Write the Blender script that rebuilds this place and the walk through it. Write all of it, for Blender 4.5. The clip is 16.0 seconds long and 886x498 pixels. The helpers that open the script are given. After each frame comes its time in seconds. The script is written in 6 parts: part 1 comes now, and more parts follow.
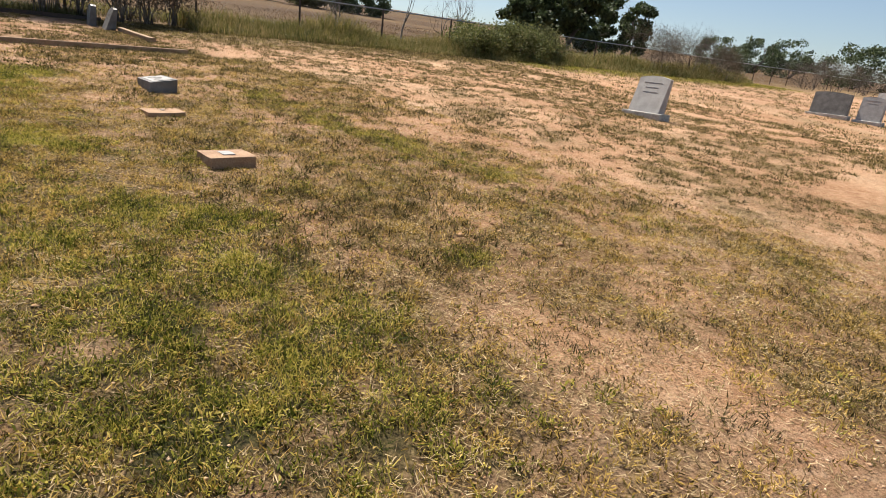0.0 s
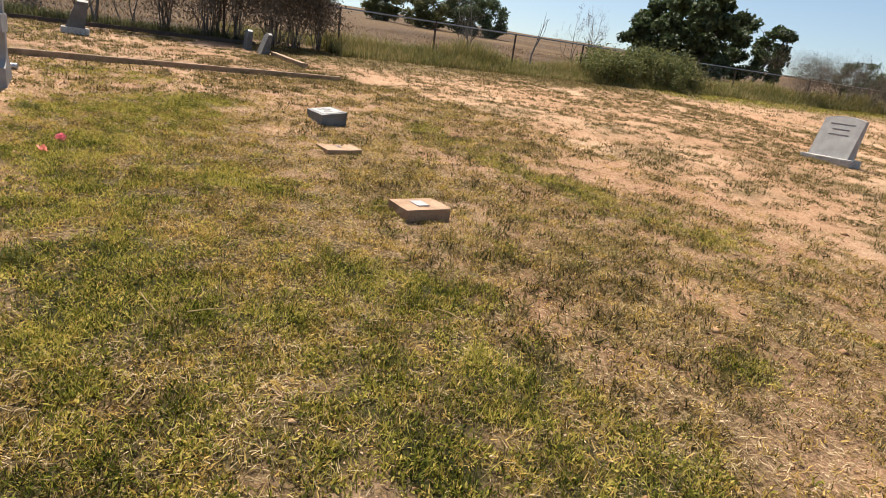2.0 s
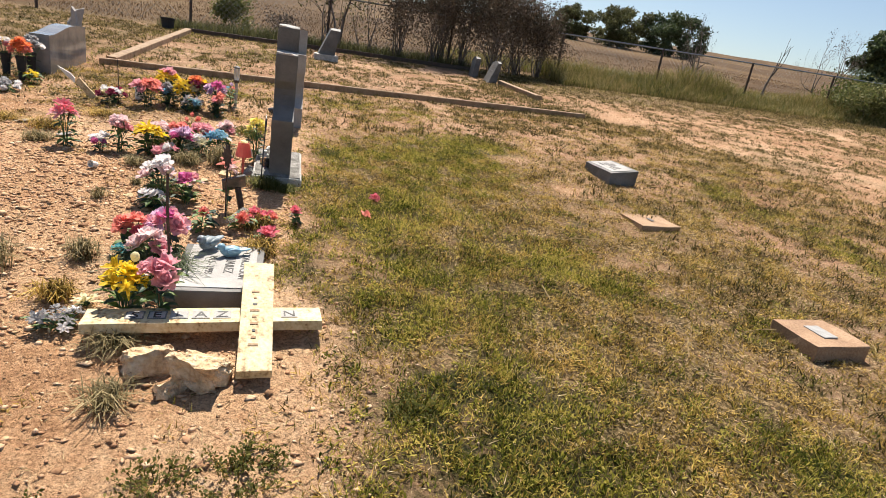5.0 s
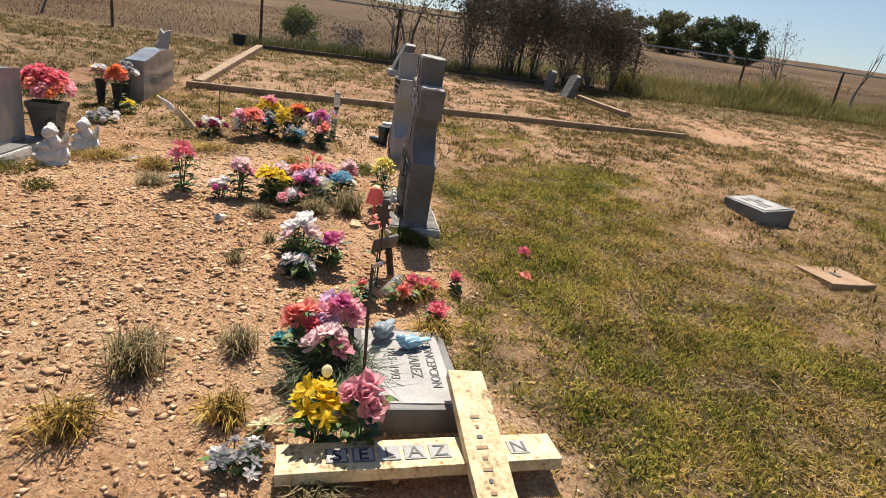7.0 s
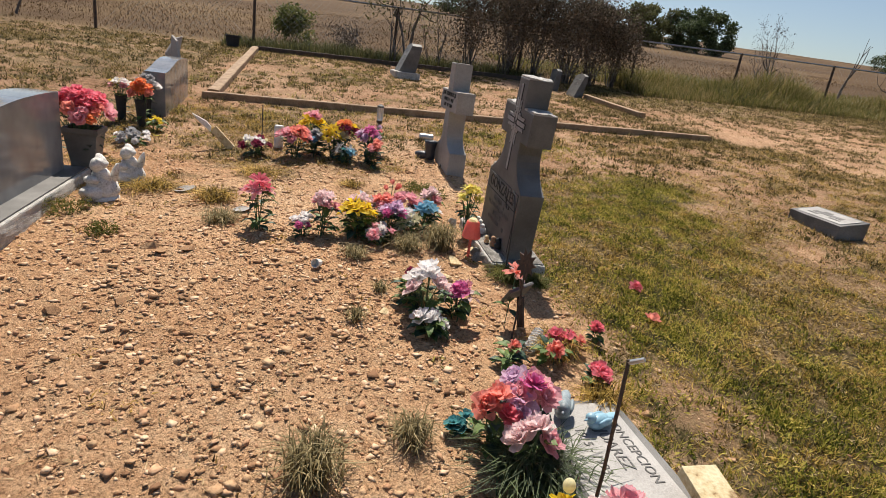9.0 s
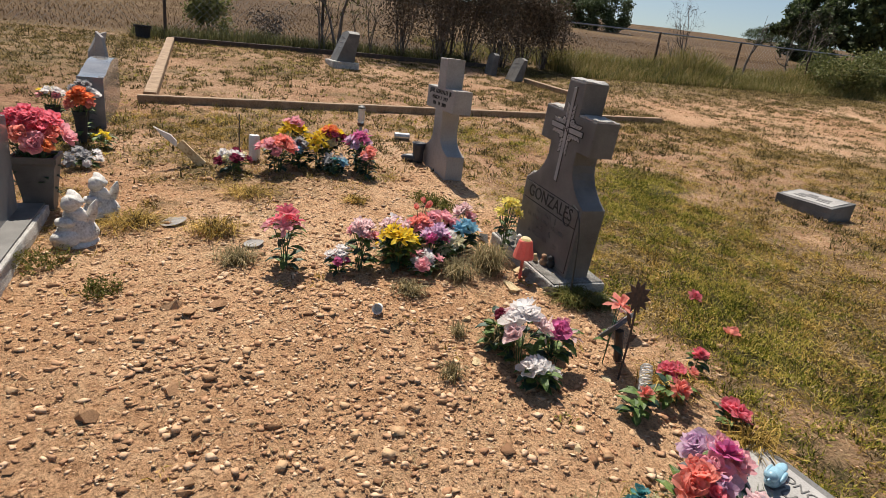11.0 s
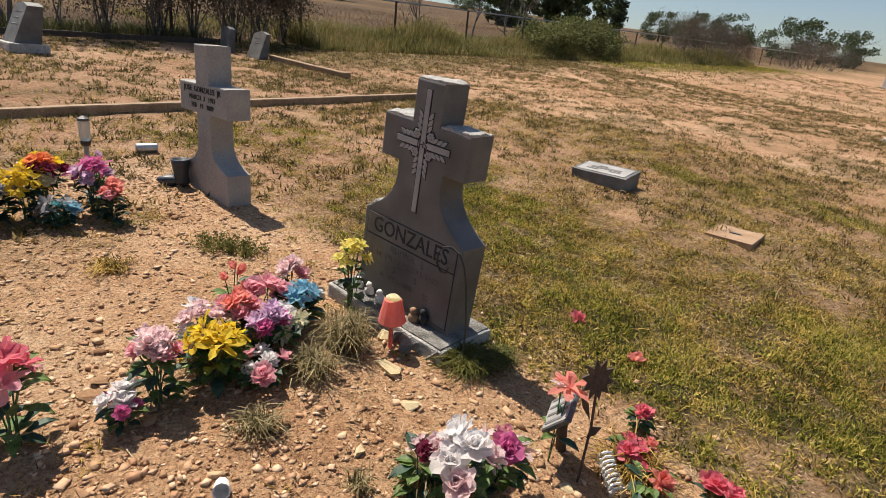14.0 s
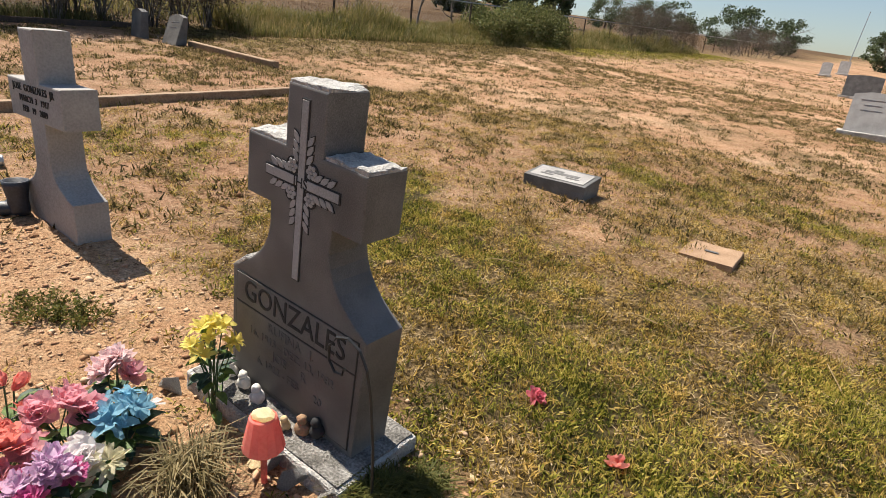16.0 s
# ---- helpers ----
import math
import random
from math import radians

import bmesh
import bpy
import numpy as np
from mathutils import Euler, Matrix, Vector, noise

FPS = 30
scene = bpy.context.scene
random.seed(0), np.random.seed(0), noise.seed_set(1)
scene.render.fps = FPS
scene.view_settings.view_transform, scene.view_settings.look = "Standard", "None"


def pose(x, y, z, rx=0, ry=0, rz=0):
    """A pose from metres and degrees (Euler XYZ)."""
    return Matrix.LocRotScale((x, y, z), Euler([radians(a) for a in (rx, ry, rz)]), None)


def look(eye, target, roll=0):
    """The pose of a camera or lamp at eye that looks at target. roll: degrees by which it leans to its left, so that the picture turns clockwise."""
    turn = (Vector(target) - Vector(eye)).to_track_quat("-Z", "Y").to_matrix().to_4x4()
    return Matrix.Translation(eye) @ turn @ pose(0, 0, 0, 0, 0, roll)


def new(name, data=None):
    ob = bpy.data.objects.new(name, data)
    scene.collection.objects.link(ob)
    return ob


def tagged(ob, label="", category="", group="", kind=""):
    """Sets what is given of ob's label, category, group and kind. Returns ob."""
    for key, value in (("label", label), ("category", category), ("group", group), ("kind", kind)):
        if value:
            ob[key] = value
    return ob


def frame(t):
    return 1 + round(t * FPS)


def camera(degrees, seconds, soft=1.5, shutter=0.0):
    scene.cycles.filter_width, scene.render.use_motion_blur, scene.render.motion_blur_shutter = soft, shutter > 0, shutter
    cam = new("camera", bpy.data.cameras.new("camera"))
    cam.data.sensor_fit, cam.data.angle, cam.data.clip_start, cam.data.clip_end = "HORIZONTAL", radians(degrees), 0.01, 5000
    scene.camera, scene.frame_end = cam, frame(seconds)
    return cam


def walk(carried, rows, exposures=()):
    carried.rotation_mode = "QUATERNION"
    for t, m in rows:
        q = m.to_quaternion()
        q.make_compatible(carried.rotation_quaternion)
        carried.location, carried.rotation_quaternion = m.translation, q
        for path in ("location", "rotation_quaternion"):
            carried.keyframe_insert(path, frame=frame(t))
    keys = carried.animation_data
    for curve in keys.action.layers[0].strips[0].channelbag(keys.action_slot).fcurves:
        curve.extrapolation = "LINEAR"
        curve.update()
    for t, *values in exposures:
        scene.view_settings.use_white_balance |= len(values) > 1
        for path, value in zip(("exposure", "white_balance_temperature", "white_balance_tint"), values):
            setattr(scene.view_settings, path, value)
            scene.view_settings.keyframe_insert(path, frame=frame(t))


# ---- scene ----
cam = camera(75.2, 16.0, soft=0.65)
PATH = [
    (0, (0.004, 0.023, 1.433), (0.061, 1.925, 0.818), 6.9),
    (0.5, (-0.211, 0.153, 1.479), (-0.261, 2.055, 0.863), 7.4),
    (1, (-0.467, 0.257, 1.515), (-0.612, 2.158, 0.912), 7.5),
    (1.5, (-0.719, 0.344, 1.52), (-0.937, 2.24, 0.921), 7.7),
    (2, (-0.917, 0.578, 1.524), (-1.189, 2.468, 0.927), 8.0),
    (2.5, (-1.109, 0.676, 1.541), (-1.441, 2.556, 0.944), 8.4),
    (2.7, (-1.245, 0.696, 1.558), (-1.627, 2.566, 0.96), 8.6),
    (2.8, (-1.315, 0.713, 1.565), (-1.738, 2.574, 0.966), 8.8),
    (2.9, (-1.391, 0.713, 1.567), (-1.849, 2.568, 0.975), 9.1),
    (3, (-1.44, 0.727, 1.576), (-1.941, 2.568, 0.978), 9.1),
    (3.5, (-1.732, 0.931, 1.587), (-2.329, 2.742, 0.982), 9.4),
    (4, (-1.963, 1.042, 1.62), (-2.62, 2.828, 1.004), 9.4),
    (4.5, (-2.281, 1.035, 1.641), (-3.002, 2.794, 1.019), 9.4),
    (5, (-2.549, 1.075, 1.664), (-3.326, 2.808, 1.036), 9.5),
    (5.2, (-2.673, 1.131, 1.673), (-3.468, 2.855, 1.042), 9.5),
    (7.3, (-3.736, 1.273, 1.712), (-4.637, 2.944, 1.085), 8.8),
    (7.5, (-3.832, 1.245, 1.719), (-4.728, 2.919, 1.092), 8.8),
    (8, (-4.064, 1.138, 1.751), (-4.958, 2.813, 1.12), 8.7),
    (8.5, (-4.304, 1.121, 1.725), (-5.159, 2.812, 1.084), 8.3),
    (9, (-4.536, 1.198, 1.754), (-5.346, 2.912, 1.117), 8.3),
    (9.2, (-4.595, 1.205, 1.755), (-5.394, 2.924, 1.118), 8.2),
    (11.3, (-5.605, 1.306, 1.775), (-6.062, 3.14, 1.119), 6.8),
    (11.5, (-5.702, 1.339, 1.757), (-6.107, 3.187, 1.109), 6.7),
    (12, (-5.872, 1.549, 1.758), (-6.142, 3.422, 1.11), 6.5),
    (12.5, (-5.9, 1.72, 1.778), (-5.97, 3.606, 1.116), 6.2),
    (13, (-5.987, 1.821, 1.769), (-5.84, 3.703, 1.107), 5.7),
    (13.5, (-6.081, 1.958, 1.805), (-5.837, 3.832, 1.149), 5.5),
    (14, (-6.048, 2.19, 1.828), (-5.755, 4.053, 1.164), 5.6),
    (14.5, (-5.932, 2.328, 1.812), (-5.536, 4.167, 1.133), 5.8),
    (15, (-5.861, 2.529, 1.826), (-5.428, 4.36, 1.148), 5.9),
    (15.5, (-5.85, 2.768, 1.844), (-5.398, 4.592, 1.161), 6.0),
    (16, (-5.766, 3.018, 1.845), (-5.316, 4.841, 1.155), 5.9),
]
EXPOSURES = [(0, 0.82), (1.5, 0.96), (3, 0.94), (5, 0.86), (7.5, 0.64), (9, 0.53), (11.5, 0.46), (13, 0.48), (14.5, 0.58), (16, 0.76)]
walk(cam, [(t, look(eye, target, roll)) for t, eye, target, roll in PATH], EXPOSURES)

# ---- world and sun ----
world = bpy.data.worlds.new("sky")
scene.world = world
world.use_nodes = True
wt = world.node_tree
sky = wt.nodes.new("ShaderNodeTexSky")
sky.sky_type = "NISHITA"
sky.sun_disc = False
SUN_WAY = Vector((-0.375, 0.507, 1.06)).normalized()
sky.sun_elevation = math.asin(SUN_WAY.z)
sky.sun_rotation = math.atan2(SUN_WAY.x, SUN_WAY.y)
sky.altitude, sky.air_density, sky.dust_density, sky.ozone_density = 600, 1.0, 1.3, 1.0
wt.links.new(sky.outputs[0], wt.nodes["Background"].inputs[0])
wt.nodes["Background"].inputs[1].default_value = 0.066
lamp = bpy.data.lights.new("sun", "SUN")
lamp.energy, lamp.angle, lamp.color = 5.0, radians(0.55), (1.0, 0.92, 0.80)
sun = new("sun", lamp)
sun.matrix_world = look((SUN_WAY * 50), (0, 0, 0))

rng = np.random.default_rng(7)

# ---- materials ----


def ramp_node(nt, stops):
    r = nt.nodes.new("ShaderNodeValToRGB")
    while len(r.color_ramp.elements) < len(stops):
        r.color_ramp.elements.new(0.5)
    for e, (p, c) in zip(r.color_ramp.elements, stops):
        e.position, e.color = p, (*c, 1)
    return r


def surface(name, stops, scale=6.0, fine=60.0, rough=0.8, bump=0.3, metal=0.0, dist=0.01, coat=0.0, spec=0.5, island=0.0, trans=0.0, coord="Object"):
    """A node material: two scales of noise through a colour ramp, with fine relief."""
    m = bpy.data.materials.new(name)
    m.use_nodes = True
    nt = m.node_tree
    b = nt.nodes["Principled BSDF"]
    b.inputs["Roughness"].default_value = rough
    b.inputs["Metallic"].default_value = metal
    b.inputs["Specular IOR Level"].default_value = spec
    b.inputs["Coat Weight"].default_value = coat
    tc = nt.nodes.new("ShaderNodeTexCoord")
    n1 = nt.nodes.new("ShaderNodeTexNoise")
    n1.inputs["Scale"].default_value, n1.inputs["Detail"].default_value = scale, 5
    n2 = nt.nodes.new("ShaderNodeTexNoise")
    n2.inputs["Scale"].default_value, n2.inputs["Detail"].default_value = fine, 3
    for n in (n1, n2):
        nt.links.new(tc.outputs[coord], n.inputs["Vector"])
    mix = nt.nodes.new("ShaderNodeMath")
    mix.operation = "MULTIPLY_ADD"
    mix.inputs[1].default_value = 0.55
    half = nt.nodes.new("ShaderNodeMath")
    half.operation = "MULTIPLY"
    half.inputs[1].default_value = 0.45
    nt.links.new(n2.outputs["Fac"], half.inputs[0])
    nt.links.new(n1.outputs["Fac"], mix.inputs[0])
    nt.links.new(half.outputs[0], mix.inputs[2])
    fac = mix.outputs[0]
    if island:
        geo = nt.nodes.new("ShaderNodeNewGeometry")
        add = nt.nodes.new("ShaderNodeMath")
        add.operation = "MULTIPLY_ADD"
        add.inputs[1].default_value = island
        nt.links.new(geo.outputs["Random Per Island"], add.inputs[0])
        sub = nt.nodes.new("ShaderNodeMath")
        sub.operation = "SUBTRACT"
        sub.inputs[1].default_value = island / 2
        nt.links.new(fac, sub.inputs[0])
        nt.links.new(sub.outputs[0], add.inputs[2])
        fac = add.outputs[0]
    r = ramp_node(nt, stops)
    nt.links.new(fac, r.inputs[0])
    nt.links.new(r.outputs[0], b.inputs["Base Color"])
    if bump:
        bp = nt.nodes.new("ShaderNodeBump")
        bp.inputs["Strength"].default_value, bp.inputs["Distance"].default_value = bump, dist
        nt.links.new(n2.outputs["Fac"], bp.inputs["Height"])
        nt.links.new(bp.outputs[0], b.inputs["Normal"])
    if trans:
        t = nt.nodes.new("ShaderNodeBsdfTranslucent")
        nt.links.new(r.outputs[0], t.inputs["Color"])
        ms = nt.nodes.new("ShaderNodeMixShader")
        ms.inputs[0].default_value = trans
        nt.links.new(b.outputs[0], ms.inputs[1])
        nt.links.new(t.outputs[0], ms.inputs[2])
        nt.links.new(ms.outputs[0], nt.nodes["Material Output"].inputs["Surface"])
    return m


def shades(c, lo=0.6, hi=1.35):
    return [(0.3, tuple(min(1, x * lo) for x in c)), (0.5, c), (0.7, tuple(min(1, x * hi) for x in c))]


GRANITE = surface("grey_granite", [(0.33, (0.054, 0.0513, 0.0486)), (0.5, (0.119, 0.114, 0.108)), (0.66, (0.194, 0.186, 0.178))], 5, 260, 0.62, 0.15)
GRANITE_ROUGH = surface("rough_granite", [(0.3, (0.25, 0.24, 0.225)), (0.5, (0.48, 0.46, 0.43)), (0.68, (0.68, 0.66, 0.62))], 18, 120, 0.85, 0.9, dist=0.02)
GRANITE_POLISHED = surface("polished_granite", [(0.35, (0.125, 0.125, 0.13)), (0.5, (0.208, 0.208, 0.213)), (0.65, (0.312, 0.312, 0.312))], 4, 300, 0.12, 0.02)
GRANITE_LIGHT = surface("frosted_granite", [(0.3, (0.206, 0.2, 0.193)), (0.5, (0.312, 0.306, 0.3)), (0.7, (0.387, 0.381, 0.374))], 8, 200, 0.7, 0.15)
GRANITE_STAINED = surface("stained_granite", [(0.35, (0.06, 0.055, 0.048)), (0.47, (0.15, 0.14, 0.125)), (0.56, (0.27, 0.255, 0.235)), (0.68, (0.44, 0.42, 0.39))], 14, 120, 0.85, 0.8, dist=0.015)
GRANITE_PALE = surface("pale_weathered_granite", [(0.3, (0.23, 0.217, 0.205)), (0.5, (0.34, 0.325, 0.31)), (0.7, (0.45, 0.43, 0.41))], 6, 160, 0.75, 0.25)
GRANITE_DARK = surface("dark_granite", [(0.3, (0.05, 0.05, 0.052)), (0.5, (0.09, 0.09, 0.093)), (0.7, (0.16, 0.16, 0.16))], 6, 200, 0.5, 0.2)
CONCRETE = surface("grey_concrete", [(0.28, (0.199, 0.187, 0.174)), (0.5, (0.315, 0.298, 0.282)), (0.7, (0.397, 0.381, 0.356))], 4, 90, 0.9, 0.35)
SANDSTONE = surface("tan_concrete", [(0.3, (0.22, 0.135, 0.078)), (0.5, (0.33, 0.21, 0.124)), (0.7, (0.43, 0.29, 0.185))], 7, 90, 0.9, 0.5)
BRICKRED = surface("red_brown_concrete", [(0.3, (0.19, 0.112, 0.066)), (0.5, (0.31, 0.19, 0.112)), (0.7, (0.43, 0.29, 0.18))], 6, 80, 0.9, 0.5)
LETTER = surface("letter_black", shades((0.025, 0.024, 0.023)), 20, 90, 0.8, 0.1)
LETTER_GREY = surface("letter_grey", shades((0.12, 0.115, 0.11)), 20, 90, 0.8, 0.1)
TIMBER = surface("weathered_timber", [(0.3, (0.15, 0.092, 0.050)), (0.5, (0.29, 0.19, 0.112)), (0.7, (0.41, 0.295, 0.19))], 9, 70, 0.85, 0.5)
PINE = surface("flaking_painted_plank", [(0.36, (0.25, 0.15, 0.065)), (0.43, (0.50, 0.38, 0.205)), (0.52, (0.60, 0.49, 0.295)), (0.68, (0.68, 0.59, 0.40))], 14, 60, 0.7, 0.4)
STEEL = surface("galvanised_steel", shades((0.42, 0.43, 0.44)), 8, 80, 0.4, 0.1, metal=0.8)
RUST = surface("rusty_steel", [(0.3, (0.03, 0.022, 0.018)), (0.5, (0.06, 0.04, 0.03)), (0.7, (0.12, 0.07, 0.045))], 12, 90, 0.75, 0.4)
BLACKMETAL = surface("black_wire", shades((0.02, 0.02, 0.02)), 12, 90, 0.45, 0.1)
BARK = surface("grey_brown_bark", [(0.3, (0.07, 0.055, 0.045)), (0.5, (0.14, 0.115, 0.10)), (0.7, (0.24, 0.20, 0.18))], 5, 40, 0.95, 0.6)
TWIG = surface("dead_twigs", [(0.3, (0.07, 0.056, 0.048)), (0.5, (0.145, 0.12, 0.103)), (0.7, (0.26, 0.22, 0.19))], 2, 20, 0.95, 0.2, spec=0.2, island=0.4)
LEAF_DARK = surface("dark_oak_leaves", [(0.2, (0.0272, 0.0408, 0.0163)), (0.5, (0.0612, 0.0884, 0.0326)), (0.8, (0.122, 0.156, 0.0612))], 0.7, 9, 0.7, 0, island=0.5, trans=0.25)
LEAF_OLIVE = surface("olive_leaves", [(0.2, (0.05, 0.05, 0.02)), (0.5, (0.10, 0.105, 0.04)), (0.8, (0.17, 0.165, 0.07))], 0.9, 9, 0.7, 0, spec=0.2, island=0.5, trans=0.3)
LEAF_GREEN = surface("shrub_leaves", [(0.2, (0.0638, 0.0762, 0.0225)), (0.5, (0.139, 0.153, 0.0506)), (0.8, (0.255, 0.238, 0.101))], 0.9, 9, 0.65, 0, spec=0.2, island=0.5, trans=0.35)
GRASS_GREEN = surface("green_grass", [(0.33, (0.034, 0.044, 0.005)), (0.44, (0.135, 0.148, 0.018)), (0.54, (0.275, 0.250, 0.034)), (0.68, (0.56, 0.455, 0.115))], 3.2, 24, 0.7, 0, spec=0.15, island=0.40, trans=0.42)
GRASS_OLIVE = surface("olive_grass", [(0.33, (0.058, 0.037, 0.010)), (0.44, (0.21, 0.140, 0.028)), (0.54, (0.38, 0.255, 0.056)), (0.68, (0.66, 0.455, 0.145))], 3.2, 24, 0.75, 0, spec=0.15, island=0.40, trans=0.38)
GRASS_DRY = surface("dry_grass", [(0.32, (0.17, 0.11, 0.045)), (0.5, (0.44, 0.325, 0.17)), (0.68, (0.72, 0.57, 0.35))], 3.2, 24, 0.75, 0, spec=0.2, island=0.35, trans=0.35)
BRUSH = surface("brown_brush", [(0.2, (0.0442, 0.0354, 0.0235)), (0.5, (0.11, 0.0856, 0.0589)), (0.8, (0.221, 0.162, 0.118))], 0.9, 9, 0.8, 0, spec=0.2, island=0.5, trans=0.15)
BRUSH_GREY = surface("grey_brush", [(0.2, (0.05, 0.042, 0.036)), (0.5, (0.105, 0.088, 0.076)), (0.8, (0.19, 0.16, 0.14))], 0.9, 9, 0.85, 0, spec=0.2, island=0.5, trans=0.15)
WEED = surface("weed_leaves", [(0.2, (0.0624, 0.0748, 0.0173)), (0.5, (0.133, 0.137, 0.0346)), (0.8, (0.234, 0.207, 0.0634))], 4, 30, 0.6, 0, spec=0.2, island=0.5, trans=0.5)
TALL_GRASS = surface("tall_roadside_grass", [(0.2, (0.075, 0.078, 0.020)), (0.45, (0.175, 0.165, 0.045)), (0.65, (0.28, 0.23, 0.085)), (0.85, (0.42, 0.31, 0.15))], 0.5, 5, 0.65, 0, spec=0.2, island=0.6, trans=0.3)
TUFT = surface("tuft_grass", [(0.33, (0.035, 0.029, 0.010)), (0.45, (0.10, 0.080, 0.027)), (0.56, (0.20, 0.15, 0.056)), (0.7, (0.42, 0.31, 0.14))], 3.2, 24, 0.8, 0, spec=0.15, island=0.35, trans=0.3)
GREY_TUFT = surface("grey_green_tuft", [(0.2, (0.12, 0.10, 0.046)), (0.5, (0.26, 0.21, 0.105)), (0.8, (0.48, 0.39, 0.22))], 3, 20, 0.7, 0, spec=0.2, island=0.6, trans=0.4)
FIELD_GRASS = surface("rust_brown_field_grass", [(0.2, (0.05, 0.027, 0.012)), (0.5, (0.105, 0.058, 0.025)), (0.8, (0.18, 0.11, 0.05))], 0.15, 4, 0.8, 0, spec=0.2, island=0.5, trans=0.2)
STONE = surface("tan_limestone", [(0.25, (0.21, 0.112, 0.060)), (0.5, (0.38, 0.225, 0.122)), (0.8, (0.55, 0.365, 0.215))], 9, 60, 0.92, 0.5, spec=0.2, island=0.6)
STONE_PALE = surface("pale_yellow_stone", [(0.3, (0.422, 0.29, 0.132)), (0.5, (0.598, 0.466, 0.264)), (0.7, (0.704, 0.616, 0.44))], 10, 60, 0.9, 0.5)
WHITE = surface("white_plaster", shades((0.74, 0.72, 0.68), 0.7, 1.1), 12, 80, 0.7, 0.2)
RUBBER = surface("black_rubber", shades((0.02, 0.02, 0.022)), 9, 60, 0.8, 0.2)
BLUE = surface("faded_blue_glaze", shades((0.25, 0.42, 0.52), 0.7, 1.2), 12, 80, 0.35, 0.1)
SLATEBLUE = surface("grey_blue_clay", shades((0.19, 0.23, 0.25), 0.6, 1.5), 12, 80, 0.5, 0.2)

# ---- the ground ----
UX, UY = 0.656, -0.754
TURN = -48.97


def xy(u, v):
    """World x, y of a place u metres along the row of graves and v metres across it."""
    return -5.7 + UX * u - UY * v, 4.7 + UY * u + UX * v


def to_uv(x, y):
    dx, dy = x + 5.7, y - 4.7
    return UX * dx + UY * dy, -UY * dx + UX * dy


def ripple(x, y, s, k):
    """Smooth irregular relief in -1..1 from a few crossing waves."""
    out = 0
    for i in range(5):
        a = 1.3 * i + k
        f = s * (1 + 0.37 * i)
        out = out + np.sin((x * np.cos(a) + y * np.sin(a)) * f + 2.1 * i * k + 1.7 * np.sin((x * np.sin(a) - y * np.cos(a)) * f * 0.53 + k)) / (1 + 0.35 * i)
    return out / 3.2


def patchy(x, y, s, seed):
    """Irregular blotches in -1..1 with no direction, about 1 / s metres across."""
    table = np.random.default_rng(seed).uniform(-1, 1, (128, 128))
    out = 0.0
    for k, w in ((1.0, 0.65), (2.17, 0.45)):
        p, q = np.clip(np.asarray(x, float) * s * k + 17.3 * k, -1e6, 1e6), np.clip(np.asarray(y, float) * s * k + 9.1 * k, -1e6, 1e6)
        i, j = np.floor(p).astype(int), np.floor(q).astype(int)
        f, g = p - i, q - j
        f, g = f * f * (3 - 2 * f), g * g * (3 - 2 * g)
        a, b, c, d = table[i % 128, j % 128], table[(i + 1) % 128, j % 128], table[i % 128, (j + 1) % 128], table[(i + 1) % 128, (j + 1) % 128]
        out = out + w * (a * (1 - f) * (1 - g) + b * f * (1 - g) + c * (1 - f) * g + d * f * g)
    return out


def bump_at(x, y, cx, cy, r, h):
    return h * np.exp(-((x - cx) ** 2 + (y - cy) ** 2) / (2 * r * r))


def bare(u, v):
    """How bare the soil is round the graves, 0 to 1."""
    edge = 0.25 + 0.25 * ripple(u, v, 1.9, 3.0) + 0.12 * ripple(u, v, 6.0, 1.2)
    g = 1 / (1 + np.exp((v - edge) * 9))
    g = g * (1 / (1 + np.exp((u - 4.3 - 0.4 * ripple(u, v, 2.1, 0.4)) * 3)))
    return g


def lift(x, y):
    """Height of the ground, the slope and its mounds, without the grain of the soil."""
    z = 0.0692 - 0.0256 * x + 0.0683 * y
    z = z + bump_at(x, y, 2.5, 10.5, 3.0, 0.10) + bump_at(x, y, -6.6, 3.4, 0.9, 0.075) + bump_at(x, y, -7.9, 5.6, 0.6, 0.04)
    z = z + bump_at(x, y, -2.0, 4.7, 1.4, -0.05) + bump_at(x, y, -8.2, 14.6, 2.0, -0.06)
    return z


def height(x, y):
    u, v = to_uv(x, y)
    near = np.exp(-((x + 4) ** 2 + (y - 5) ** 2) / 300)
    g = bare(u, v)
    rough = 0.010 * ripple(x, y, 3.1, 0.7) + 0.007 * ripple(x, y, 9.0, 2.2) + (0.004 + 0.006 * g) * ripple(x, y, 24.0, 1.1) + (0.002 + 0.004 * g) * ripple(x, y, 41.0, 2.9)
    return lift(x, y) + near * rough


def ground_z(x, y):
    return float(height(np.array(x, float), np.array(y, float)))


def at(u, v, h=0.0, rx=0, ry=0, rz=0):
    """The pose of a thing on the ground at u, v, turned with the rows."""
    x, y = xy(u, v)
    return pose(x, y, ground_z(x, y) + h, rx, ry, TURN + rz)


